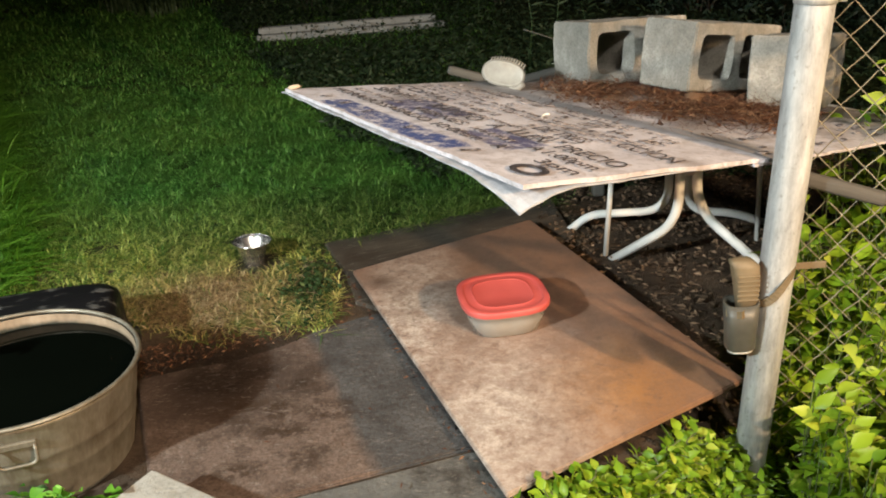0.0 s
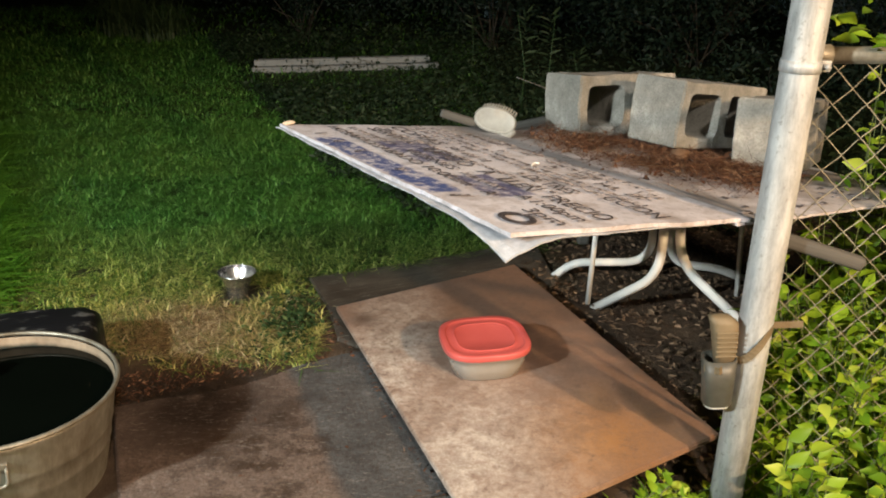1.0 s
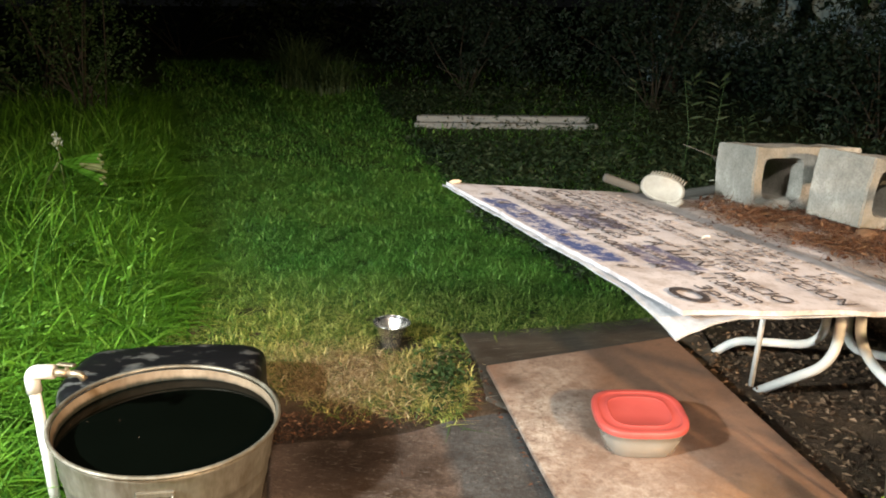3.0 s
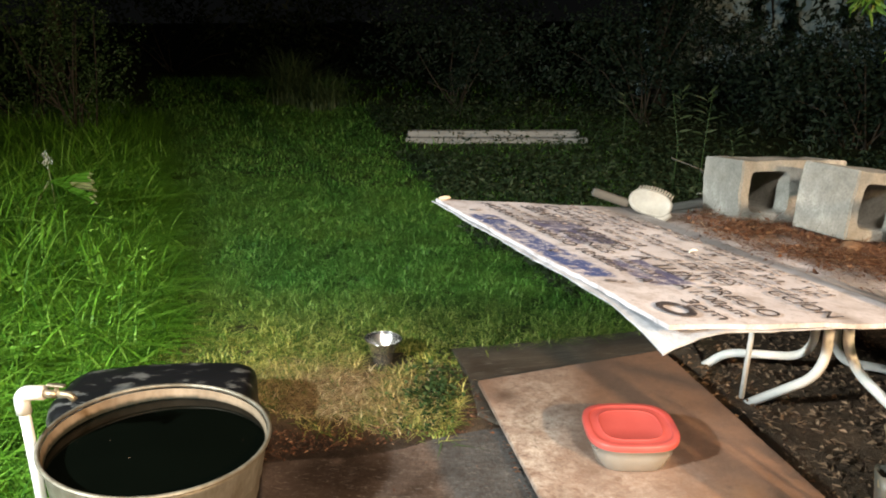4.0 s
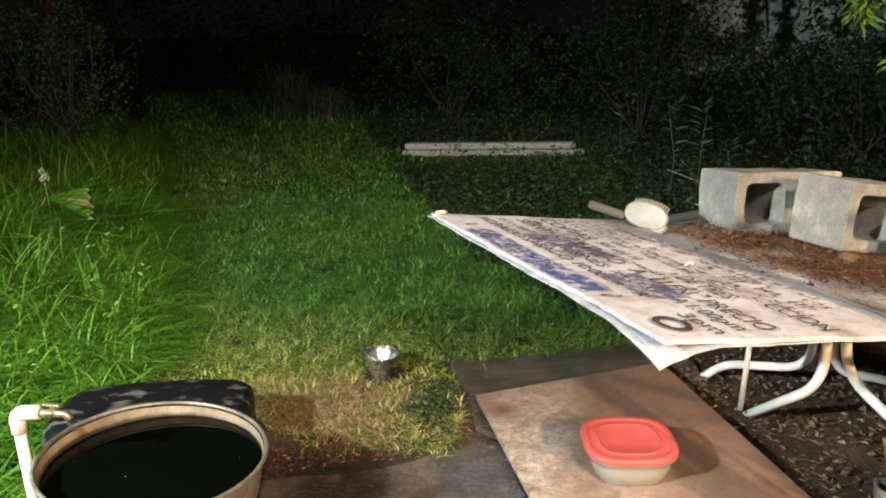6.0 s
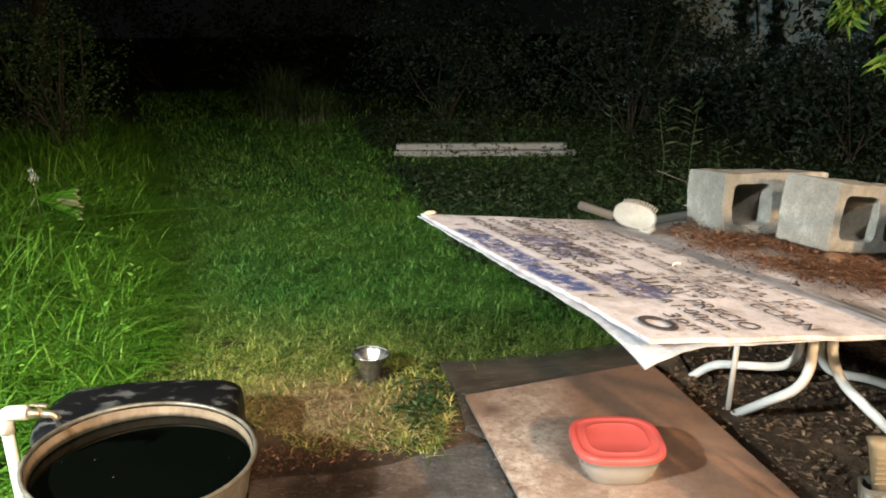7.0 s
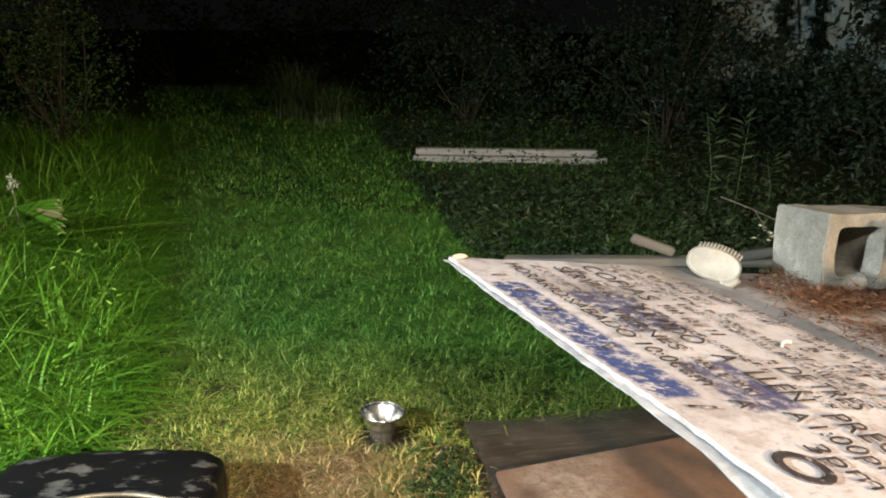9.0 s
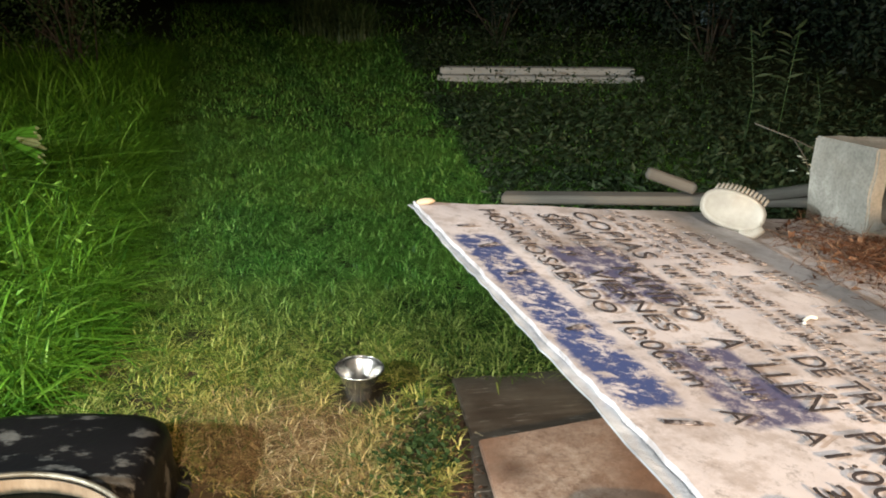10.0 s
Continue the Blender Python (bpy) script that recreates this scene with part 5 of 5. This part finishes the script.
def build_weeds():
    rng = random.Random(31)
    P, D, L, W, stems = [], [], [], [], []

    def patch(n, fx, size, hlo, hhi, leaves):
        for _ in range(n):
            x, y, z, lean = fx()
            if x > 0.78:
                lean = (max(lean[0], 0.84 - x), lean[1])
            sprig(rng, (x, y, z), min(rng.uniform(hlo, hhi), (0.42 if x < 1.0 else 0.55 if x < 1.2 else 1.0) - z), lean, leaves, size, P, D, L, W, stems)

    def low():
        t = rng.random()
        x = 0.24 + 0.56 * t + rng.gauss(0, 0.02)
        y = 1.453 + 0.642 * (x - 0.157) - 0.045 - abs(rng.gauss(0, 0.13))
        return x, y, ground_z(x, y), (rng.gauss(0, .03), rng.gauss(0, .03))

    def right():
        x, y = rng.uniform(0.82, 1.9), PY + 0.08 + abs(rng.gauss(0.0, 0.11))
        return x, y, ground_z(x, y), (rng.gauss(0, .06), rng.gauss(0, .06))

    def front():
        x = rng.uniform(0.82, 1.6)
        y = rng.uniform(1.25, 1.66)
        return x, y, ground_z(x, y), (rng.gauss(0, .05), rng.gauss(0, .05))

    def climb():
        x = rng.uniform(0.86, 1.9)
        z = rng.uniform(0.05, 0.20 if x < 1.18 else 0.55)
        return x, PY + rng.uniform(0.06, 0.20), z, (rng.gauss(0, .10), rng.gauss(0, .05))

    patch(950, low, 0.030, 0.020, 0.055, 7)
    patch(520, right, 0.043, 0.18, 0.55, 18)
    patch(520, front, 0.046, 0.08, 0.36, 14)
    def behind():
        x = rng.uniform(0.90, 2.2)
        y = rng.uniform(1.80, 2.35)
        x = max(x, 0.17 + 0.437 * (y - 0.14) + rng.random() * 0.5)
        return x, y, ground_z(x, y), (rng.gauss(0, .04), rng.gauss(0, .04))

    patch(420, behind, 0.046, 0.35, 0.95, 20)
    patch(230, climb, 0.048, 0.10, 0.32, 9)
    thing = empty("weeds", pose(1.1, 1.6, ground_z(1.1, 1.6)), "bright yellow-green leafy weeds climbing the fence", "weeds")
    tagged(thing, kind="stuff")
    inv = Matrix.Translation(-thing.location)
    lm = leaf_mesh("leaves", [tuple(inv @ Vector(p)) for p in P], D, L, W, WEED, fine=True)
    lm.parent = thing
    bm = bmesh.new()
    for s in stems:
        tube([inv @ p for p in s], 0.0016, 4, bm, False)
    part("stems", bm, STEM, thing)
    tagged(lm, kind="stuff")
    # a vine over the rail
    P, D, L, W, stems = [], [], [], [], []
    for k in range(20):
        x = 0.86 + 0.065 * k
        sprig(rng, (x, PY + 0.03, 0.95 + rng.uniform(-0.03, 0.05)), rng.uniform(0.05, 0.14), (rng.gauss(0, .05), rng.gauss(0, .03)), 5, 0.05, P, D, L, W, stems)
    tagged(leaf_mesh("vine", P, D, L, W, WEED, fine=True), "green vine leaves on the fence rail", "vine", "", "stuff")


build_weeds()


def small_weeds():
    """Dark clover by the board's corner and a tuft of weeds by the tub."""
    rng = random.Random(36)
    P, D, L, W, stems = [], [], [], [], []
    for _ in range(230):
        x, y = rng.gauss(-0.43, 0.05), rng.gauss(2.53, 0.12)
        if x > -0.345 - 0.2 * max(0.0, y - 2.5):
            continue
        sprig(rng, (x, y, ground_z(x, y)), rng.uniform(0.014, 0.040), (rng.gauss(0, .02), rng.gauss(0, .02)), 5, 0.016, P, D, L, W, stems)
    tagged(leaf_mesh("clover", P, D, L, W, CLOVER, fine=True), "dark green clover beside the board", "clover", "", "stuff")
    P, D, L, W, stems = [], [], [], [], []
    for _ in range(44):
        x, y = rng.gauss(-0.77, 0.07), rng.gauss(1.40, 0.03)
        sprig(rng, (x, y, 0.01), rng.uniform(0.05, 0.13), (rng.gauss(0, .03), rng.gauss(0, .03)), 6, 0.035, P, D, L, W, stems)
    tagged(leaf_mesh("weed_tuft", P, D, L, W, TALL, fine=True), "tuft of green weeds by the tub", "weeds", "", "stuff")


small_weeds()


def hanging_branch():
    rng = random.Random(44)
    thing = empty("sapling", pose(0.90, 2.35, 1.48), "slender sapling whose bright green branch hangs over the table", "sapling")
    part("trunk", tube([(1.25, 0.7, -1.62), (1.2, 0.65, -0.6), (1.1, 0.5, 0.35), (0.5, 0.1, 0.45)], 0.016, 8, None, True, 0.5), BARK, thing, "", True)
    part("twig", tube([(0.5, 0.1, 0.45), (0.1, 0.0, 0.12), (-0.20, -0.03, -0.16)], 0.007, 6, None, True, 0.4), BARK, thing, "", True)
    part("twig", tube([(0.1, 0.0, 0.12), (0.0, -0.02, -0.15), (-0.13, -0.03, -0.34)], 0.005, 6, None, True, 0.4), BARK, thing, "", True)
    P, D, L, W = [], [], [], []
    for c in ((-0.17, -0.03, -0.16), (-0.10, -0.03, -0.345), (-0.06, -0.02, -0.20), (-0.02, 0.0, -0.06), (0.1, 0, 0.1), (-0.21, -0.02, -0.22), (-0.13, -0.02, -0.20), (-0.06, -0.03, -0.32), (-0.10, -0.01, -0.12)):
        for k in range(56):
            a = rng.uniform(0, 6.28)
            P.append((c[0] + rng.gauss(0, .02), c[1] + rng.gauss(0, .02), c[2] + rng.gauss(0, .02)))
            D.append((math.cos(a) - 0.30, math.sin(a), rng.uniform(-1.1, 0.25)))
            s = rng.uniform(0.030, 0.068)
            L.append(s), W.append(s * 0.20)
    lm = leaf_mesh("leaves", P, D, L, W, SAPLING, fine=True)
    lm.parent = thing


hanging_branch()


# ---------------------------------------------------------------- the wild edge of the yard
def tall_weed(at, h, seed, label, size=0.080, n=64):
    rng = random.Random(seed)
    x, y = at
    thing = empty("tall_weed", pose(x, y, ground_z(x, y)), label, "weed", "tall weeds at the lawn's edge")
    part("stem", tube([(0, 0, 0), (0.02, 0, h * 0.5), (rng.uniform(-.05, .05), 0, h)], 0.004, 6, None, True, 0.4), WEEDDARK, thing, "", True)
    P, D, L, W = [], [], [], []
    for k in range(n):
        t = (k + 3) / (n + 3)
        a = k * 2.4
        P.append((0.02 * t, 0, h * t))
        D.append((math.cos(a), math.sin(a), 0.25 + 0.6 * t ** 3))
        s = size * (0.65 + 0.55 * t) * rng.uniform(0.8, 1.2)
        L.append(s), W.append(s * 0.17)
    lm = leaf_mesh("leaves", P, D, L, W, COVER, 0.1, 0.15, True)
    lm.parent = thing


tall_weed((0.52, 5.62), 0.72, 1, "tall narrow-leaved weed by the lumber")
tall_weed((0.70, 5.75), 0.70, 2, "tall narrow-leaved weed by the lumber")
tall_weed((0.95, 6.1), 0.42, 3, "tall narrow-leaved weed by the lumber", 0.065)
tall_weed((0.2, 7.2), 0.56, 5, "narrow-leaved weed beside the pale timber", 0.07)


def build_shade_cover():
    """Low dark leaves between lawn and bushes, added in part for the lawn's shade."""
    rng = random.Random(51)
    P, D, L, W = [], [], [], []
    while len(P) < 24000:
        y = rng.uniform(3.6, 9.4)
        edge = shade_edge(y)
        x = edge + abs(rng.gauss(0, 1.6))
        if x > 6 or (6.9 < y < 8.3 and -1.95 < x < -0.2 and rng.random() < 0.88):
            continue
        h = 0.05 + 0.16 * smooth(0.0, 1.2, x - edge) + 0.10 * smooth(6, 9, y)
        P.append((x, y, ground_z(x, y) + h * rng.random() ** 1.3))
        D.append((rng.gauss(0, 1), rng.gauss(-0.3, 1), rng.gauss(0.2, 0.5)))
        s = rng.uniform(0.022, 0.065)
        L.append(s), W.append(s * rng.uniform(0.22, 0.5))
    for _ in range(9000):
        x, y = rng.uniform(0.3, 3.6), rng.uniform(3.35, 7.2)
        P.append((x, y, ground_z(x, y) + 0.16 * rng.random() ** 1.5))
        D.append((rng.gauss(0, 1), rng.gauss(-0.3, 1), rng.gauss(0.2, 0.5)))
        s = rng.uniform(0.025, 0.07)
        L.append(s), W.append(s * rng.uniform(0.25, 0.5))
    tagged(leaf_mesh("shade_cover", P, D, L, W, COVER), "low dark leaves beside the lawn, partly standing in for its shade", "ground cover", "", "stuff")


build_shade_cover()

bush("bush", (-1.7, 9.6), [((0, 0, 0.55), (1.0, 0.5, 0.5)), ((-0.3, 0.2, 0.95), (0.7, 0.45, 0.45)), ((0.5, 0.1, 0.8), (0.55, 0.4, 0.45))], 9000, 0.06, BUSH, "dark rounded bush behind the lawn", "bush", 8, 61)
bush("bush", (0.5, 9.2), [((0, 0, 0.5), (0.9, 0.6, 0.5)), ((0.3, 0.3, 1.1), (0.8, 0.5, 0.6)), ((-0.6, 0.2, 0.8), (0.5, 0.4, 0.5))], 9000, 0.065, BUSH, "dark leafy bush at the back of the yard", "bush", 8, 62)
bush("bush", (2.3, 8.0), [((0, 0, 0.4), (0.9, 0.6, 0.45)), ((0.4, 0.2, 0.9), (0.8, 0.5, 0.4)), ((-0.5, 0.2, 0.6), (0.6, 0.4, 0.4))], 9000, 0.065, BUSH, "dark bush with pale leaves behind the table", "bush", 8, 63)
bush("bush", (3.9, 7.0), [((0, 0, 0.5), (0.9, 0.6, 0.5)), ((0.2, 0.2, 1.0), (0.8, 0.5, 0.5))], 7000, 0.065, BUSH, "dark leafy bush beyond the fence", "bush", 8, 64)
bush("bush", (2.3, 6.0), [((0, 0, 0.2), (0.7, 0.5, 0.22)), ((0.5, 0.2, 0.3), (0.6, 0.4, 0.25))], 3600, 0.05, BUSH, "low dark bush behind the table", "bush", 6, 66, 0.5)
bush("bush", (-4.6, 6.7), [((0, 0, 0.5), (0.42, 0.5, 0.5)), ((0.16, 0.0, 0.95), (0.28, 0.4, 0.55)), ((-0.4, 0.1, 1.2), (0.45, 0.4, 0.6))], 5200, 0.034, WEEDDARK, "thin straggly shrub in the tall grass", "bush", 14, 65)
bush("bush", (-5.6, 7.4), [((0, 0, 0.6), (0.8, 0.6, 0.6)), ((0.0, 0.2, 1.4), (0.7, 0.5, 0.6))], 4500, 0.06, WEEDDARK, "dark shrub beyond the tall grass", "bush", 10, 67)


def grass_clump(at, n, h, seed):
    rng = random.Random(seed)
    x, y = at
    spots = [(x + rng.gauss(0, .12), y + rng.gauss(0, .12), ground_z(x, y)) for _ in range(n)]
    v, f = blades(spots, [h * rng.uniform(0.6, 1.1) for _ in spots], [0.012] * n, [rng.uniform(0.3, 1.7) for _ in spots], 5)
    sheet_mesh("grass_clump", v, f, BUSHGRASS, "spiky dark clump of ornamental grass", "grass clump")


grass_clump((-3.85, 10.0), 420, 0.85, 71)
grass_clump((-3.3, 9.6), 260, 0.6, 72)


def fan_frond(at, hub_z, turn, n=10, r=0.34):
    """A half-closed fan frond held sideways: pleated blades that end in pale dry tips."""
    rng = random.Random(81)
    thing = empty("palm_frond", pose(at[0], at[1], ground_z(*at)), "dull green fan palm frond with dry pale tips in the grass", "palm")
    d = Vector((math.cos(radians(turn)), math.sin(radians(turn)), 0))
    hub = Vector((0, 0, hub_z))
    part("stalk", tube([(-0.18 * d.x, -0.18 * d.y, 0), tuple(hub * 0.6 - d * 0.12), tuple(hub)], 0.006, 6), STEM, thing, "", True)
    up, out = Vector((0, 0, 1)), Vector((d.y, -d.x, 0))
    for k in range(n):
        a = radians(14 - 26 * k / (n - 1) + rng.gauss(0, 0.5))
        w = (d * math.cos(a) + up * math.sin(a) + out * rng.gauss(0, 0.02)).normalized()
        side = (up * math.cos(a) - d * math.sin(a)).normalized()
        ln = r * rng.uniform(0.95, 1.03)
        bm = bmesh.new()
        c = [bm.verts.new(hub + w * ln * t + side * q * hw + out * (0.006 * t if q == 0 else 0) - up * 0.012 * t * t) for t, hw in ((0.04, 0.002), (0.5, 0.0080), (0.93, 0.0100)) for q in (-1, 0, 1)]
        tip = bm.verts.new(hub + w * ln * 1.0 - up * 0.014)
        for m in range(2):
            for i in range(2):
                bm.faces.new((c[m * 3 + i], c[m * 3 + i + 1], c[m * 3 + i + 4], c[m * 3 + i + 3])).material_index = 1 if m and 2 < k < 7 else 0
        for i in (6, 7):
            bm.faces.new((c[i], c[i + 1], tip)).material_index = 1
        part("blade", bm, TALL, thing).data.materials.append(DRYTIP)


def strap_leaves(at, n, seed):
    """Long arching strap leaves that lean over the grass."""
    rng = random.Random(seed)
    x, y = at
    spots = [(x + rng.gauss(0, .07), y + rng.gauss(0, .07), ground_z(x, y)) for _ in range(n)]
    v, f = blades(spots, [rng.uniform(0.42, 0.68) for _ in spots], [rng.uniform(0.011, 0.021) for _ in spots], [rng.uniform(0.8, 1.7) for _ in spots], 8, [rng.gauss(0.35, 0.55) for _ in spots])
    sheet_mesh("strap_leaf_plant", v, f, TALL, "arching green strap leaves in the tall grass", "plant")


fan_frond((-2.75, 3.79), 0.335, -14)
strap_leaves((-2.98, 3.50), 34, 82)
strap_leaves((-3.05, 3.35), 22, 83)
strap_leaves((-2.85, 3.62), 16, 84)


def seed_head():
    thing = empty("seed_head", pose(-2.75, 3.80, 0), "pale fluffy seed head on a stalk", "seed head")
    part("stalk", tube([(0.0, 0, 0), (0.01, 0, 0.3), (0.0, 0, 0.49)], 0.0035, 5), STEM, thing)
    rng = random.Random(3)
    P = [(rng.gauss(0, .012), rng.gauss(0, .012), 0.50 + rng.gauss(0, .018)) for _ in range(60)]
    lm = leaf_mesh("plume", P, [(rng.gauss(0, 1), rng.gauss(0, 1), rng.gauss(0.5, 1)) for _ in P], [0.018] * 60, [0.006] * 60, PLUME)
    lm.parent = thing


seed_head()


def leafy_weeds():
    """Broad-leaved weeds in the tall grass."""
    rng = random.Random(57)
    P, D, L, W, stems = [], [], [], [], []
    for _ in range(300):
        y = 1.5 + 4.0 * rng.random() ** 1.5
        x = tall_edge(y) - 0.05 - abs(rng.gauss(0, 0.7))
        if x < -4.4 or (x > -1.5 and y < 2.5):
            continue
        sprig(rng, (x, y, ground_z(x, y)), rng.uniform(0.10, 0.30), (rng.gauss(0, .05), rng.gauss(0, .05)), 9, 0.026, P, D, L, W, stems)
    tagged(leaf_mesh("leafy_weeds", P, D, L, [w * 0.55 for w in W], TALL, fine=True), "broad-leaved green weeds in the tall grass", "weeds", "", "stuff")


leafy_weeds()


# ---------------------------------------------------------------- the house behind and the trees
def back_house():
    thing = empty("house", pose(2.25, 12.0, 0), "pale sided house behind the trees", "house")
    for k in range(36):
        part("siding_board", box(0.150, 0.02, 3.5, (-1.73 + 0.156 * k, 0.004 * (k % 2), 1.76), 0.002), SIDING, thing)
    part("wall", box(5.6, 0.15, 3.6, (1.0, 0.09, 1.8)), SIDING, thing)
    for x in (-0.9, 1.6):
        wn = part("window", box(0.9, 0.05, 1.2, (x, -0.03, 2.75), 0.006), PVC, thing)
        part("pane", box(0.76, 0.02, 1.04, (x, -0.05, 2.75)), GLASS, wn)


back_house()


def tree(at, h, spread, n, seed):
    rng = random.Random(seed)
    x, y = at
    thing = empty("tree", pose(x, y, ground_z(x, y)), "tall dark tree at the back of the yard", "tree", "trees at the back")
    bm = bmesh.new()
    top = Vector((rng.uniform(-.3, .3), 0, h * 0.7))
    tube([(0, 0, -0.1), top * 0.5 + Vector((0.1, 0, 0)), top], 0.11, 9, bm, True, 0.4)
    lumps = []
    for k in range(9):
        a, z = rng.uniform(0, 6.28), rng.uniform(0.35, 0.95) * h
        c = Vector((math.cos(a) * spread * rng.uniform(.3, .9), math.sin(a) * spread * 0.7, z))
        tube([top * (0.35 + 0.05 * k), (top * 0.5 + c) * 0.52, c], 0.035, 6, bm, True, 0.3)
        lumps.append((tuple(c), (spread * 0.5, spread * 0.5, h * 0.14)))
    part("trunk", bm, BARK, thing, "", True)
    P, D, L, W = [], [], [], []
    knot = None
    for k in range(n):
        if k % 30 == 0:
            c, r = rng.choice(lumps)
            knot = ball(rng, c, r)
        P.append(knot + np.array([rng.gauss(0, 0.13) for _ in range(3)]))
        D.append((rng.gauss(0, 1), rng.gauss(-0.3, 1), rng.gauss(-0.3, 0.6)))
        s = rng.uniform(0.08, 0.17)
        L.append(s), W.append(s * 0.42)
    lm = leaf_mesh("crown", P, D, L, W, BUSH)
    lm.parent = thing


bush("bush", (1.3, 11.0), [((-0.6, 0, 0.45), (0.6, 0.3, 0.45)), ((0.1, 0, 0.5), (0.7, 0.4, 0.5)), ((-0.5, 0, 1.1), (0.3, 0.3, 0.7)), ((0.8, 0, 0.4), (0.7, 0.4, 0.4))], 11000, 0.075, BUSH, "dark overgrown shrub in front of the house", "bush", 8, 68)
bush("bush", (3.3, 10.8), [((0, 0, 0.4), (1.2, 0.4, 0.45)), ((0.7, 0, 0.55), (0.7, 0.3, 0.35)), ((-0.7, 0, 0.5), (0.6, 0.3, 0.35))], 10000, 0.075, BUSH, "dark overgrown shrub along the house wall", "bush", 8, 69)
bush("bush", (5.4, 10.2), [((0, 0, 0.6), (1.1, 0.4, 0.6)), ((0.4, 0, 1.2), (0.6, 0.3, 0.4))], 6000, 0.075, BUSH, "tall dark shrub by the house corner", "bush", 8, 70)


def hanging_vines():
    """Vines that hang down the house wall, with pale boards between them."""
    rng = random.Random(78)
    for k in range(10):
        x = 0.45 + (0.20 if k < 3 else 0.52) * k + rng.gauss(0, 0.08)
        thing = empty("wall_vine", pose(x, 11.93, 0.9), "dark leafy vine hanging on the house wall", "vine", "vines on the house wall")
        low, top = rng.uniform(-0.6, 0.25), 2.4
        part("stem", tube([(0, 0, top), (rng.gauss(0, .05), 0, 1.0), (rng.gauss(0, .08), 0, low)], 0.012, 6), BARK, thing)
        P, D, L, W = [], [], [], []
        for _ in range(int(120 * (top - low))):
            z = rng.uniform(low, top)
            P.append((rng.gauss(0, 0.045) + 0.06 * math.sin(z * 3 + k), rng.uniform(-0.10, 0.02), z))
            D.append((rng.gauss(0, 0.6), rng.gauss(-0.3, 0.6), -1)), L.append(rng.uniform(0.09, 0.16)), W.append(rng.uniform(0.05, 0.09))
        lm = leaf_mesh("leaves", P, D, L, W, BUSH)
        lm.parent = thing


hanging_vines()


def dead_twigs():
    """A bleached twig with a few pale dead leaves beyond the table."""
    rng = random.Random(79)
    thing = empty("dead_branch", pose(0.45, 3.6, 0.5), "bleached dead branch with pale leaves behind the table", "branch")
    part("twig", tube([(-0.10, 0.0, 0.13), (0.02, 0.01, 0.085), (0.15, 0.0, 0.03), (0.35, 0.1, -0.5)], 0.0022, 6, None, True, 0.5), OLDWOOD, thing, "", True)
    part("twig", tube([(0.02, 0.01, 0.085), (0.06, -0.01, 0.03), (0.08, -0.02, -0.02)], 0.0016, 6, None, True, 0.5), OLDWOOD, thing, "", True)
    P = [(0.06 + rng.gauss(0, .03), rng.gauss(0, .02), 0.0 + rng.gauss(0, .016)) for _ in range(16)]
    lm = leaf_mesh("leaves", P, [(rng.gauss(0.5, 1), rng.gauss(0, 1), rng.gauss(-0.2, 0.4)) for _ in P], [rng.uniform(0.015, 0.03) for _ in P], [0.008] * 16, PLUME)
    lm.parent = thing


dead_twigs()

tree((0.7, 10.8), 4.6, 1.2, 3600, 91)
tree((3.3, 10.2), 4.2, 1.4, 3600, 92)
tree((5.2, 9.0), 4.6, 1.4, 2600, 94)
tree((-7.6, 10.5), 5.0, 1.5, 2600, 95)
# unseen hedges, added to keep the far end of the yard black
bush("bush", (-3.4, 14.6), [((-1.5, 0, 0.9), (1.4, 0.5, 1.0)), ((1.2, 0, 0.8), (1.3, 0.5, 0.9)), ((0, 0.2, 1.7), (2.2, 0.5, 0.9))], 6000, 0.13, BUSH, "added far dark hedge that hides the horizon", "hedge", 8, 73)
bush("bush", (-8.2, 14.8), [((-1.5, 0, 0.9), (1.6, 0.5, 1.0)), ((1.6, 0, 0.9), (1.6, 0.5, 0.9)), ((0, 0.2, 1.7), (2.4, 0.5, 0.9))], 6000, 0.13, BUSH, "added far dark hedge that hides the horizon", "hedge", 8, 74)
